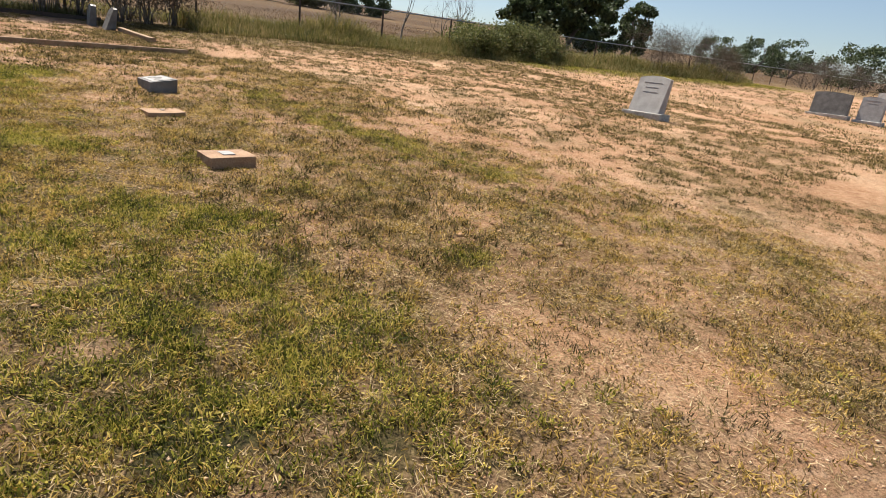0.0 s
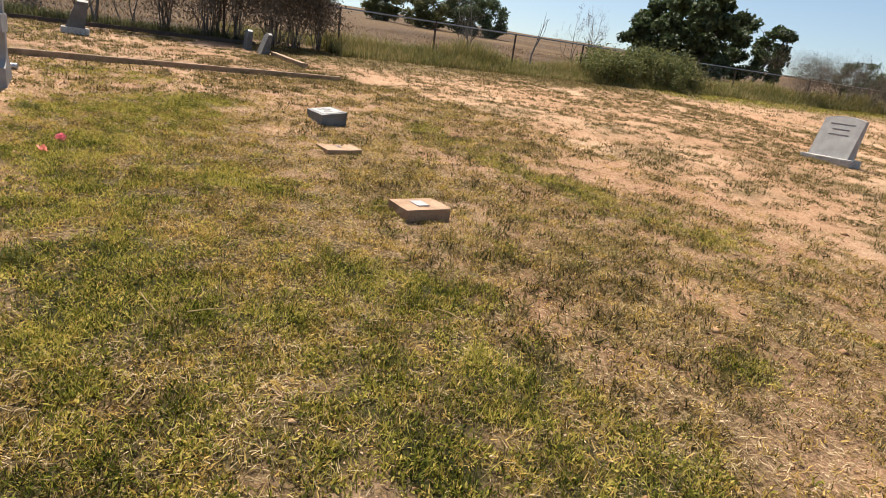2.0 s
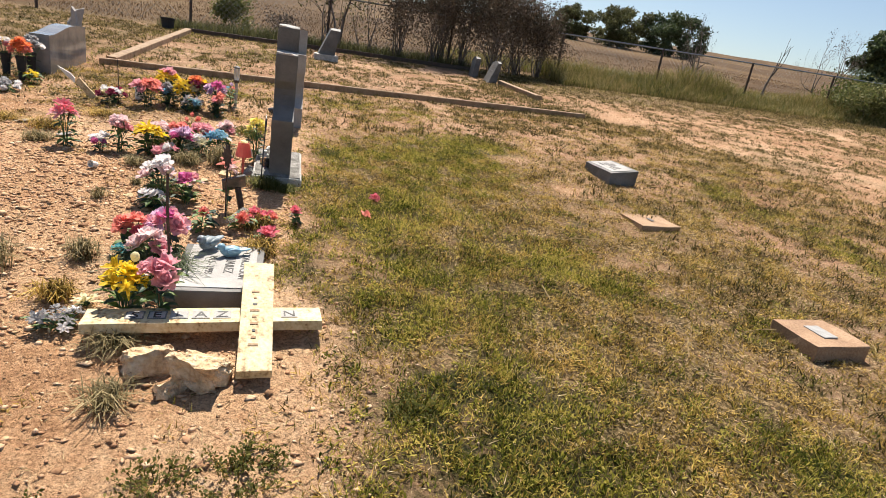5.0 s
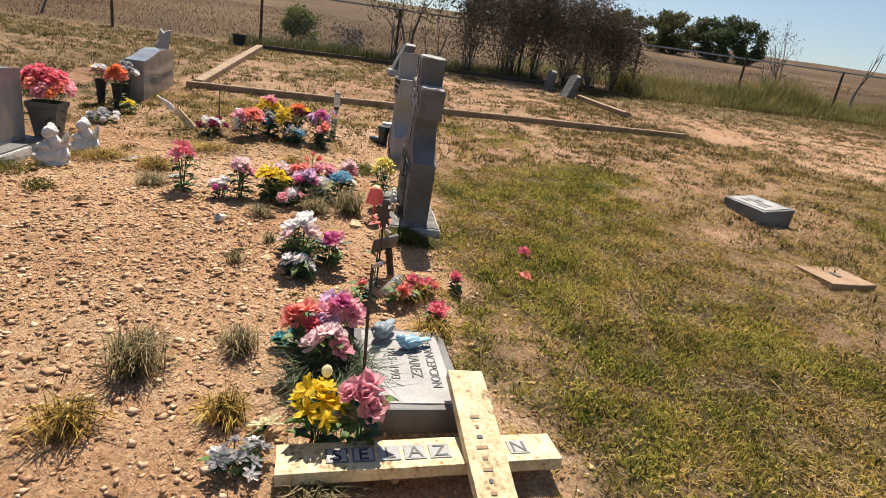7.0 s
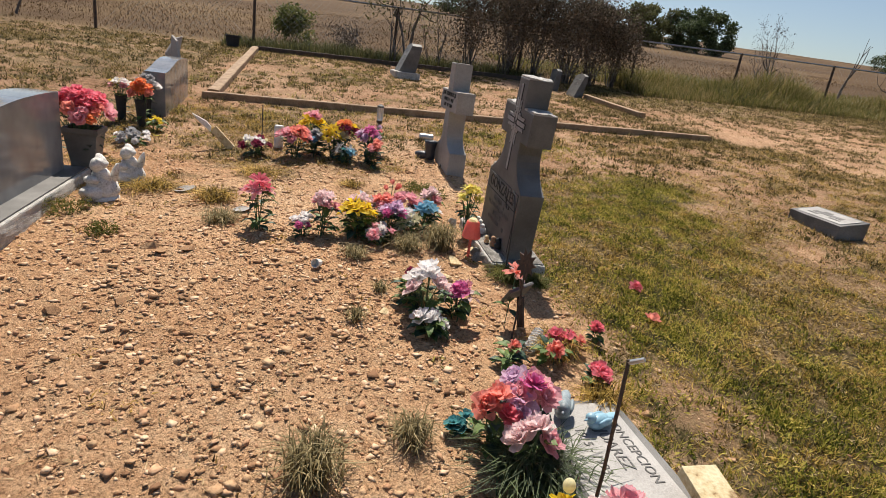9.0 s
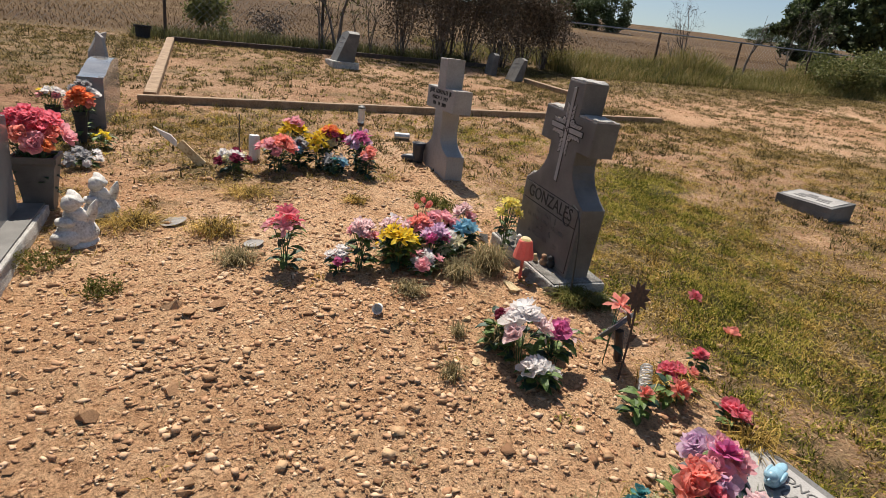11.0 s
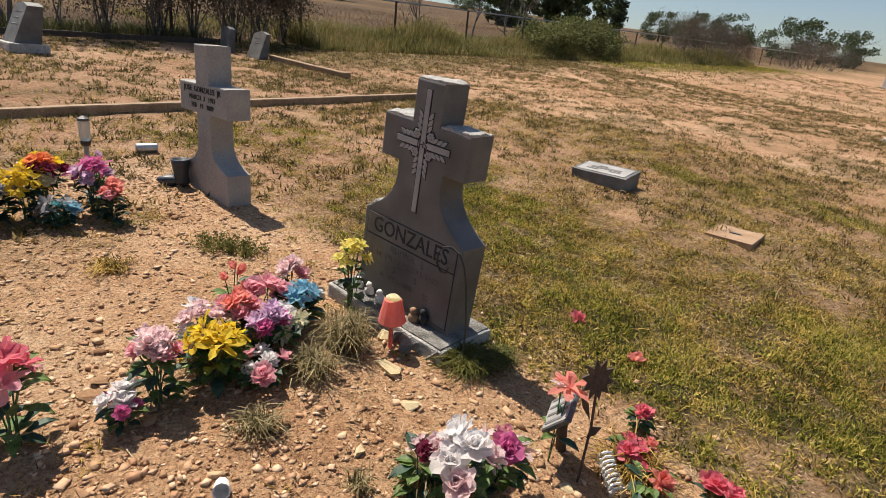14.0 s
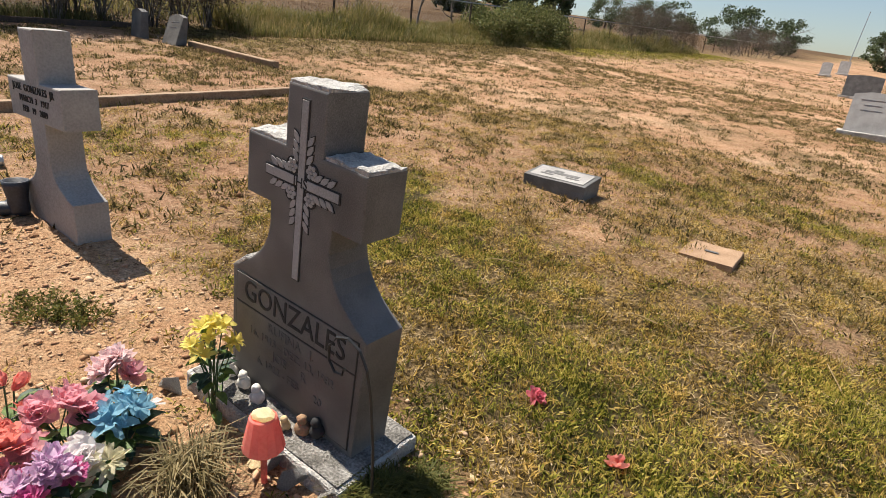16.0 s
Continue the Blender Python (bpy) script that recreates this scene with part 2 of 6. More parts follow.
# u, v and radius of places in the lawn
GREEN_SPOTS = ((3.76, 2.55, 0.40), (4.44, 2.49, 0.33), (4.92, 1.85, 0.36), (5.36, 2.32, 0.24), (5.6, 1.75, 0.28), (4.9, 3.66, 0.22), (2.95, 0.75, 0.32), (3.45, 0.85, 0.34), (3.4, 2.2, 0.33), (3.6, 0.2, 0.22), (-1.75, 2.1, 0.55), (0.26, 0.12, 0.18))
STRAW_SPOTS = ((0.55, 0.3, 0.2), (1.2, 3.1, 0.4), (1.96, 3.87, 0.4), (3.05, 2.95, 0.32), (1.75, 2.75, 0.42), (1.5, 3.4, 0.5), (2.9, 2.55, 0.25), (1.06, 2.75, 0.35), (-0.1, 0.62, 0.36), (0.45, 0.35, 0.28), (0.5, 3.6, 0.35))
BARE_SPOTS = ((5.85, 3.5, 0.36), (6.42, 3.75, 0.4), (5.75, 4.5, 0.32), (4.95, 1.55, 0.13), (5.27, 1.15, 0.2), (4.2, 4.3, 0.3), (1.6, 0.45, 0.2), (-0.2, 2.75, 0.2))
BROWN_SPOTS = ((2.4, 1.65, 0.5), (1.86, 1.6, 0.45), (0.9, 1.6, 0.75), (2.4, 2.1, 0.35), (3.3, 1.5, 0.35), (1.3, 1.1, 0.45), (4.2, 1.4, 0.4))


def blots(u, v, spots, grow_by):
    """Soft round places, 0 to 1, with ragged rims."""
    out = 0.0
    rag = 1 + 0.35 * ripple(u, v, 4.3, 2.2) + 0.2 * ripple(u, v, 11.0, 0.6)
    for cu, cv, r in spots:
        out = np.maximum(out, np.exp(-(((u - cu) ** 2 + (v - cv) ** 2) / (r * grow_by * rag) ** 2) ** 1.5))
    return out


def cover(u, v):
    """Share of the soil hidden by grass, 0 to 1, and how green that grass is, 0 to 1."""
    n1, n2, n3, n4 = ripple(u, v, 1.1, 0.3), ripple(u, v, 3.2, 1.9), ripple(u, v, 7.0, 2.7), ripple(u, v, 14.0, 0.9)
    right = 2.55 + 0.5 * n1 + 0.25 * n2 + 0.25 * np.clip(u - 1.5, 0, 3)
    lawn = 1 / (1 + np.exp((v - right) * 4.5)) / (1 + np.exp((-1.75 - u + 0.3 * n2 + 0.25 * np.clip(1.2 - v, -1, 1)) * 5))
    lawn = lawn / (1 + np.exp((u - 6.3 + 0.5 * n2) * 2.5)) / (1 + np.exp((-1.2 - v + 0.5 * n1) * 3))
    dry = 0.62 / (1 + np.exp((v - 4.4 - 0.45 * np.clip(u - 1, 0, 5) - 0.8 * n1) * 2.2)) / (1 + np.exp((-1.6 - u) * 3))
    c = np.maximum(lawn * (1.0 + 0.24 * n3 + 0.16 * n2), dry * (0.9 + 0.6 * n2)) * (1 - bare(u, v))
    c = np.maximum(c, np.clip(0.16 + 0.12 * ((u < -3) | (v > 4)) + 0.30 * patchy(u, v, 0.9, 21) + 0.35 * patchy(u, v, 3.1, 22), 0, 0.7) * (1 - 0.9 * bare(u, v) * (u > -3.2)))
    fence = 1 / (1 + np.exp((u + 7.9 - 0.6 * n1) * 1.6)) * (1 / (1 + np.exp((4.9 - v) * 2)))
    c = np.maximum(c, 0.8 * fence)
    plot = np.exp(-((u + 8.6) / 2.3) ** 2 - ((v + 0.6) / 1.9) ** 2)
    c = np.maximum(c, 0.55 * plot)
    left = 1 / (1 + np.exp((u + 5.2 + 0.5 * n1) * 2)) / (1 + np.exp((v + 2.75) * 5))
    c = np.maximum(c, 0.6 * left)
    c = c * (1 - 0.75 / (1 + np.exp((8.0 - u) * 1.5)))
    c = np.where(u < -12.4, 0.75, c)
    green = np.clip(0.50 * lawn - 0.10 * (v - 1.2) + 0.5 * n1 + 0.42 * n2 + 0.34 * n3 + 0.42 * n4 + 0.5 * fence - 0.25 * left, 0.02, 1) * (1 - 0.7 * (u < -12.4))
    green = green / (1 + np.exp((u - 6.6) * 2))
    green = np.clip(green + 0.04 * lawn + 0.18 * np.exp(-((u + 0.6) / 1.0) ** 2 - ((v - 1.35) / 0.65) ** 2), 0, 1)
    green = np.maximum(green, 0.45 * np.exp(-((u + 1.75) / 0.5) ** 2 - ((v - 0.15) / 0.35) ** 2))
    green = np.clip(green + 0.75 * blots(u, v, GREEN_SPOTS, 0.9), 0, 1)
    c = np.maximum(c, 0.95 * blots(u, v, GREEN_SPOTS, 1.1))
    band = np.exp(-((v - 4.9 - 0.13 * (u - 1) + 0.35 * n1) / 0.5) ** 2) / (1 + np.exp((-1.8 - u) * 3)) / (1 + np.exp((u - 5.2) * 3))
    c = np.maximum(c, band * (0.62 + 0.5 * n2 + 0.3 * n3))
    green = np.clip(green + 0.5 * band * (0.7 + n2), 0, 1)
    litter = np.clip(0.25 + 0.9 * patchy(u, v, 1.6, 51) + 0.5 * patchy(u, v, 6.0, 52), 0, 0.75) / (1 + np.exp((u + 0.75) * 6)) / (1 + np.exp((-4.6 - u) * 3)) / (1 + np.exp((v + 0.35) * 3))
    c = np.maximum(c, litter)
    straw = np.clip(blots(u, v, STRAW_SPOTS, 1.0) * (1 + 0.4 * n3), 0, 1)
    green = green * (1 - 0.85 * straw)
    c = np.maximum(c, 0.8 * straw)
    worn_out = blots(u, v, BARE_SPOTS, 1.0) * (1.0 + 0.5 * n3 + 0.4 * n2)
    c = c * (1 - 0.65 * np.clip(worn_out, 0, 1))
    green = green * (1 - 0.6 * np.clip(blots(u, v, BROWN_SPOTS, 1.0), 0, 1))
    return np.clip(c * (1.0 + 0.34 * n4 + 0.30 * ripple(u, v, 2.3, 4.4)), 0, 1), green


def axis_lines(lo, hi, step, far):
    mid = np.arange(lo, hi, step)
    out, d = [], step
    p = hi
    while p < far:
        out.append(p)
        d *= 1.14
        p += d
    left, d, p = [], step, lo - step
    while p > -far:
        left.append(p)
        d *= 1.14
        p -= d
    return np.concatenate([np.array(left[::-1]), mid, np.array(out)])


def mesh_from(name, verts, faces, mats, smooth=False):
    """A mesh from arrays of corners and of equal-sized faces."""
    me = bpy.data.meshes.new(name)
    verts, faces = np.asarray(verts, np.float32), np.asarray(faces, np.int32)
    n = faces.shape[1]
    me.vertices.add(len(verts))
    me.vertices.foreach_set("co", verts.ravel())
    me.loops.add(faces.size)
    me.loops.foreach_set("vertex_index", faces.ravel())
    me.polygons.add(len(faces))
    me.polygons.foreach_set("loop_start", np.arange(0, faces.size, n, dtype=np.int32))
    me.polygons.foreach_set("loop_total", np.full(len(faces), n, np.int32))
    if smooth:
        me.polygons.foreach_set("use_smooth", np.ones(len(faces), bool))
    for m in mats:
        me.materials.append(m)
    me.update(calc_edges=True)
    return me


def soil_material():
    m = bpy.data.materials.new("sandy_soil")
    m.use_nodes = True
    nt = m.node_tree
    b = nt.nodes["Principled BSDF"]
    b.inputs["Roughness"].default_value = 0.95
    b.inputs["Specular IOR Level"].default_value = 0.2
    tc = nt.nodes.new("ShaderNodeTexCoord")

    def tex(scale, detail=6, rough=0.6):
        n = nt.nodes.new("ShaderNodeTexNoise")
        n.inputs["Scale"].default_value, n.inputs["Detail"].default_value, n.inputs["Roughness"].default_value = scale, detail, rough
        nt.links.new(tc.outputs["Object"], n.inputs["Vector"])
        return n.outputs["Fac"]

    def mixed(fac, a, c):
        n = nt.nodes.new("ShaderNodeMix")
        n.data_type = "RGBA"
        nt.links.new(fac, n.inputs[0])
        nt.links.new(a, n.inputs[6])
        nt.links.new(c, n.inputs[7])
        return n.outputs[2]

    soil = ramp_node(nt, [(0.34, (0.36, 0.185, 0.090)), (0.45, (0.53, 0.30, 0.158)), (0.56, (0.63, 0.395, 0.225)), (0.70, (0.72, 0.51, 0.33))])
    trodden = ramp_node(nt, [(0.37, (0.22, 0.112, 0.058)), (0.45, (0.37, 0.205, 0.115)), (0.55, (0.48, 0.295, 0.18)), (0.68, (0.60, 0.42, 0.28))])
    big = tex(0.55)
    small = tex(14, 6, 0.7)
    add = nt.nodes.new("ShaderNodeMath")
    add.operation = "MULTIPLY_ADD"
    add.inputs[1].default_value = 0.5
    half = nt.nodes.new("ShaderNodeMath")
    half.operation = "MULTIPLY"
    half.inputs[1].default_value = 0.5
    nt.links.new(small, half.inputs[0])
    nt.links.new(big, add.inputs[0])
    nt.links.new(half.outputs[0], add.inputs[2])
    nt.links.new(add.outputs[0], soil.inputs[0])
    nt.links.new(add.outputs[0], trodden.inputs[0])
    a4 = nt.nodes.new("ShaderNodeAttribute")
    a4.attribute_name = "dug"
    ground_soil = mixed(a4.outputs["Fac"], trodden.outputs[0], soil.outputs[0])
    # dead straw on the soil, its dark end painting the shade between blades
    shaded_thatch = ramp_node(nt, [(0.38, (0.035, 0.023, 0.010)), (0.5, (0.16, 0.105, 0.045)), (0.64, (0.46, 0.325, 0.165))])
    nt.links.new(tex(38, 5, 0.75), shaded_thatch.inputs[0])
    # dark green floor: shade under the green blades put into the colour
    shaded_floor = ramp_node(nt, [(0.36, (0.012, 0.014, 0.005)), (0.5, (0.05, 0.048, 0.014)), (0.66, (0.16, 0.125, 0.045))])
    nt.links.new(tex(45, 5, 0.75), shaded_floor.inputs[0])
    a1 = nt.nodes.new("ShaderNodeAttribute")
    a1.attribute_name = "cover"
    a2 = nt.nodes.new("ShaderNodeAttribute")
    a2.attribute_name = "green"
    field = ramp_node(nt, [(0.3, (0.048, 0.027, 0.011)), (0.5, (0.088, 0.050, 0.022)), (0.62, (0.135, 0.084, 0.039)), (0.75, (0.23, 0.15, 0.082))])
    nt.links.new(tex(0.09, 8, 0.7), field.inputs[0])
    a3 = nt.nodes.new("ShaderNodeAttribute")
    a3.attribute_name = "field"
    # ragged edges to the patches of grass
    rag = nt.nodes.new("ShaderNodeMath")
    rag.operation = "MULTIPLY_ADD"
    rag.inputs[1].default_value = 1.6
    rag.use_clamp = True
    off = nt.nodes.new("ShaderNodeMath")
    off.operation = "MULTIPLY_ADD"
    off.inputs[1].default_value, off.inputs[2].default_value = 1.8, -1.15
    nt.links.new(tex(20, 6, 0.75), off.inputs[0])
    nt.links.new(a1.outputs["Fac"], rag.inputs[0])
    nt.links.new(off.outputs[0], rag.inputs[2])
    speck = ramp_node(nt, [(0.36, (0.42, 0.39, 0.37)), (0.5, (1.0, 1.0, 1.0)), (0.66, (1.3, 1.33, 1.36))])
    nt.links.new(tex(75, 5, 0.8), speck.inputs[0])
    grain = nt.nodes.new("ShaderNodeMix")
    grain.data_type, grain.blend_type = "RGBA", "MULTIPLY"
    grain.inputs[0].default_value = 1.0
    nt.links.new(ground_soil, grain.inputs[6])
    nt.links.new(speck.outputs[0], grain.inputs[7])
    grassy = mixed(a2.outputs["Fac"], shaded_thatch.outputs[0], shaded_floor.outputs[0])
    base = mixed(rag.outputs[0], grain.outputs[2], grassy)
    base = mixed(a3.outputs["Fac"], base, field.outputs[0])
    nt.links.new(base, b.inputs["Base Color"])
    bp = nt.nodes.new("ShaderNodeBump")
    bp.inputs["Strength"].default_value, bp.inputs["Distance"].default_value = 1.0, 0.028
    nt.links.new(tex(42, 8, 0.75), bp.inputs["Height"])
    bp2 = nt.nodes.new("ShaderNodeBump")
    bp2.inputs["Strength"].default_value, bp2.inputs["Distance"].default_value = 0.8, 0.055
    nt.links.new(tex(9, 6, 0.65), bp2.inputs["Height"])
    nt.links.new(bp2.outputs[0], bp.inputs["Normal"])
    nt.links.new(bp.outputs[0], b.inputs["Normal"])
    return m


def build_ground():
    xs, ys = axis_lines(-12, 3.5, 0.055, 1500), axis_lines(0.6, 12, 0.055, 1500)
    X, Y = np.meshgrid(xs, ys)
    Z = height(X, Y)
    r = np.hypot(X, Y)
    Z = Z + np.clip((r - 60) / 200, 0, 1) * 1.2 * ripple(X, Y, 0.03, 0.9)
    nx, ny = len(xs), len(ys)
    i = np.arange(nx * ny).reshape(ny, nx)
    faces = np.stack([i[:-1, :-1], i[:-1, 1:], i[1:, 1:], i[1:, :-1]], -1).reshape(-1, 4)
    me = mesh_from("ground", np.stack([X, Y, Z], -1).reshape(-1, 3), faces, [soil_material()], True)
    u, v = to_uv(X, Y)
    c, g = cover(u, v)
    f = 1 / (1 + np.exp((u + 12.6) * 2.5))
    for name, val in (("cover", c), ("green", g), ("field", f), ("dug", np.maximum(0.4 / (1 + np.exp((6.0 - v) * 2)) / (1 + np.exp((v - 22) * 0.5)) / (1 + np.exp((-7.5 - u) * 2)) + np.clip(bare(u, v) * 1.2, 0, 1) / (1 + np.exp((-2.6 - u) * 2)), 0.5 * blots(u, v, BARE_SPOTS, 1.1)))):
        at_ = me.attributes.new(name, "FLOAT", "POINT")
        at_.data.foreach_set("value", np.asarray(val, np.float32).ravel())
    tagged(new("ground", me), "sandy red soil with patchy mown grass on a slope", "ground", kind="structure")


build_ground()

# ---- building blocks ----


def mesh_of(name, bm, material, smooth=False):
    me = bpy.data.meshes.new(name)
    bmesh.ops.recalc_face_normals(bm, faces=bm.faces)
    bm.to_mesh(me)
    bm.free()
    if smooth:
        for p in me.polygons:
            p.use_smooth = True
    me.materials.append(material)
    return me


def part(name, bm, material, parent, label="", smooth=False, m=None):
    """Links a bmesh as one mesh object under a thing or under a part."""
    ob = new(name, mesh_of(name, bm, material, smooth))
    ob.parent = parent
    if m is not None:
        ob.matrix_local = m
    if label:
        tagged(ob, label)
    return ob


def thing(name, m, label, category, group="", kind=""):
    ob = new(name)
    ob.empty_display_size = 0.1
    ob.matrix_world = m
    return tagged(ob, label, category, group, kind)


def solid(name, bm, material, m, label, category, group="", kind="", smooth=False):
    ob = new(name, mesh_of(name, bm, material, smooth))
    ob.matrix_world = m
    return tagged(ob, label, category, group, kind)


def worn(bm, amount, scale, seed=0.0):
    for v in bm.verts:
        v.co += noise.noise_vector(v.co * scale + Vector((seed, seed * 1.7, 0))) * amount
    return bm


def box(x0, x1, y0, y1, z0, z1, bevel=0.006, cuts=0):
    bm = bmesh.new()
    bmesh.ops.create_cube(bm, size=1)
    for v in bm.verts:
        v.co = Vector((x0 if v.co.x < 0 else x1, y0 if v.co.y < 0 else y1, z0 if v.co.z < 0 else z1))
    if cuts:
        bmesh.ops.subdivide_edges(bm, edges=bm.edges, cuts=cuts, use_grid_fill=True)
    if bevel:
        sharp = [e for e in bm.edges if len(e.link_faces) == 2 and e.calc_face_angle(0) > 0.5]
        bmesh.ops.bevel(bm, geom=sharp, offset=bevel, segments=2, affect="EDGES", profile=0.6)
    return bm


def slab_from(profile, y0, y1, bevel=0.008):
    """An upright slab: a front outline in x, z, from y0 to y1."""
    bm = bmesh.new()
    front = [bm.verts.new((x, y0, z)) for x, z in profile]
    f = bm.faces.new(front)
    got = bmesh.ops.extrude_face_region(bm, geom=[f])
    for v in got["geom"]:
        if isinstance(v, bmesh.types.BMVert):
            v.co.y = y1
    if bevel:
        sharp = [e for e in bm.edges if len(e.link_faces) == 2 and e.calc_face_angle(0) > 0.35]
        bmesh.ops.bevel(bm, geom=sharp, offset=bevel, segments=2, affect="EDGES", profile=0.6)
    return bm


def tube(points, radius, sides=6, taper=1.0):
    """A round rod along a line of points."""
    bm = bmesh.new()
    rings = []
    pts = [Vector(p) for p in points]
    for i, p in enumerate(pts):
        way = (pts[min(i + 1, len(pts) - 1)] - pts[max(i - 1, 0)]).normalized()
        side = way.cross(Vector((0.3, 0.2, 1)) if abs(way.z) < 0.9 else Vector((1, 0.1, 0))).normalized()
        up = side.cross(way)
        r = radius * (1 + (taper - 1) * i / max(1, len(pts) - 1))
        rings.append([bm.verts.new(p + (side * math.cos(a) + up * math.sin(a)) * r) for a in [2 * math.pi * k / sides for k in range(sides)]])
    for a, b in zip(rings, rings[1:]):
        for k in range(sides):
            bm.faces.new((a[k], a[(k + 1) % sides], b[(k + 1) % sides], b[k]))
    bm.faces.new(rings[0][::-1])
    bm.faces.new(rings[-1])
    return bm


def joined(*bms):
    out = bmesh.new()
    for b in bms:
        me = bpy.data.meshes.new("tmp")
        b.to_mesh(me)
        out.from_mesh(me)
        b.free()
        bpy.data.meshes.remove(me)
    return out


def turned(profile, sides=14):
    """A lathe shape from radius, height pairs."""
    bm = bmesh.new()
    rings = [[bm.verts.new((r * math.cos(2 * math.pi * k / sides), r * math.sin(2 * math.pi * k / sides), z)) for k in range(sides)] for r, z in profile]
    for a, b in zip(rings, rings[1:]):
        for k in range(sides):
            bm.faces.new((a[k], a[(k + 1) % sides], b[(k + 1) % sides], b[k]))
    bm.faces.new(rings[0][::-1])
    bm.faces.new(rings[-1])
    return bm


def moved(bm, m):
    bmesh.ops.transform(bm, matrix=m, verts=bm.verts)
    return bm


def ball(r, m=None, sub=2, rough=0.0, seed=0.0, squash=(1, 1, 1)):
    bm = bmesh.new()
    bmesh.ops.create_icosphere(bm, subdivisions=sub, radius=r)
    for v in bm.verts:
        v.co *= 1 + rough * noise.noise(v.co / r * 1.3 + Vector((seed, seed, seed)))
        v.co = Vector((v.co.x * squash[0], v.co.y * squash[1], v.co.z * squash[2]))
    return moved(bm, m) if m is not None else bm


def lettering(words, size, m, material, parent, label, depth=0.002, name="letter", wide=1.0):
    """Words as thin raised letters, one mesh, reading along local x in the plane of m."""
    cu = bpy.data.curves.new(name, "FONT")
    cu.body, cu.size, cu.extrude, cu.align_x, cu.resolution_u = words, size, depth, "CENTER", 3
    cu.space_character = wide
    tmp = new(name, cu)
    me = bpy.data.meshes.new_from_object(tmp.evaluated_get(bpy.context.evaluated_depsgraph_get()))
    bpy.data.objects.remove(tmp)
    whole = bmesh.new()
    whole.from_mesh(me)
    bpy.data.meshes.remove(me)
    left = set(whole.faces)
    while left:
        todo, letter = [left.pop()], []
        while todo:
            f = todo.pop()
            letter.append(f)
            for e in f.edges:
                for g in e.link_faces:
                    if g in left:
                        left.discard(g)
                        todo.append(g)
        one, place = bmesh.new(), {}
        for f in letter:
            for v in f.verts:
                if v not in place:
                    place[v] = one.verts.new(v.co)
            one.faces.new([place[v] for v in f.verts])
        part(name, one, material, parent, label, m=m)
    whole.free()


FACE = pose(0, 0, 0, 90, 0, 0)  # upright plane that looks towards -y


def concave(x0, z0, x1, z1, n=7, deep=0.75):
    """Points of a hollow curve from the neck x0, z0 down to the foot x1, z1."""
    out = []
    for i in range(n + 1):
        t = i / n
        out.append((x0 + (x1 - x0) * t ** (1 + 1.6 * deep), z0 + (z1 - z0) * t ** 0.8))
    return out


def mirror_profile(right):
    return right + [(-x, z) for x, z in reversed(right)]

# ---- headstones ----


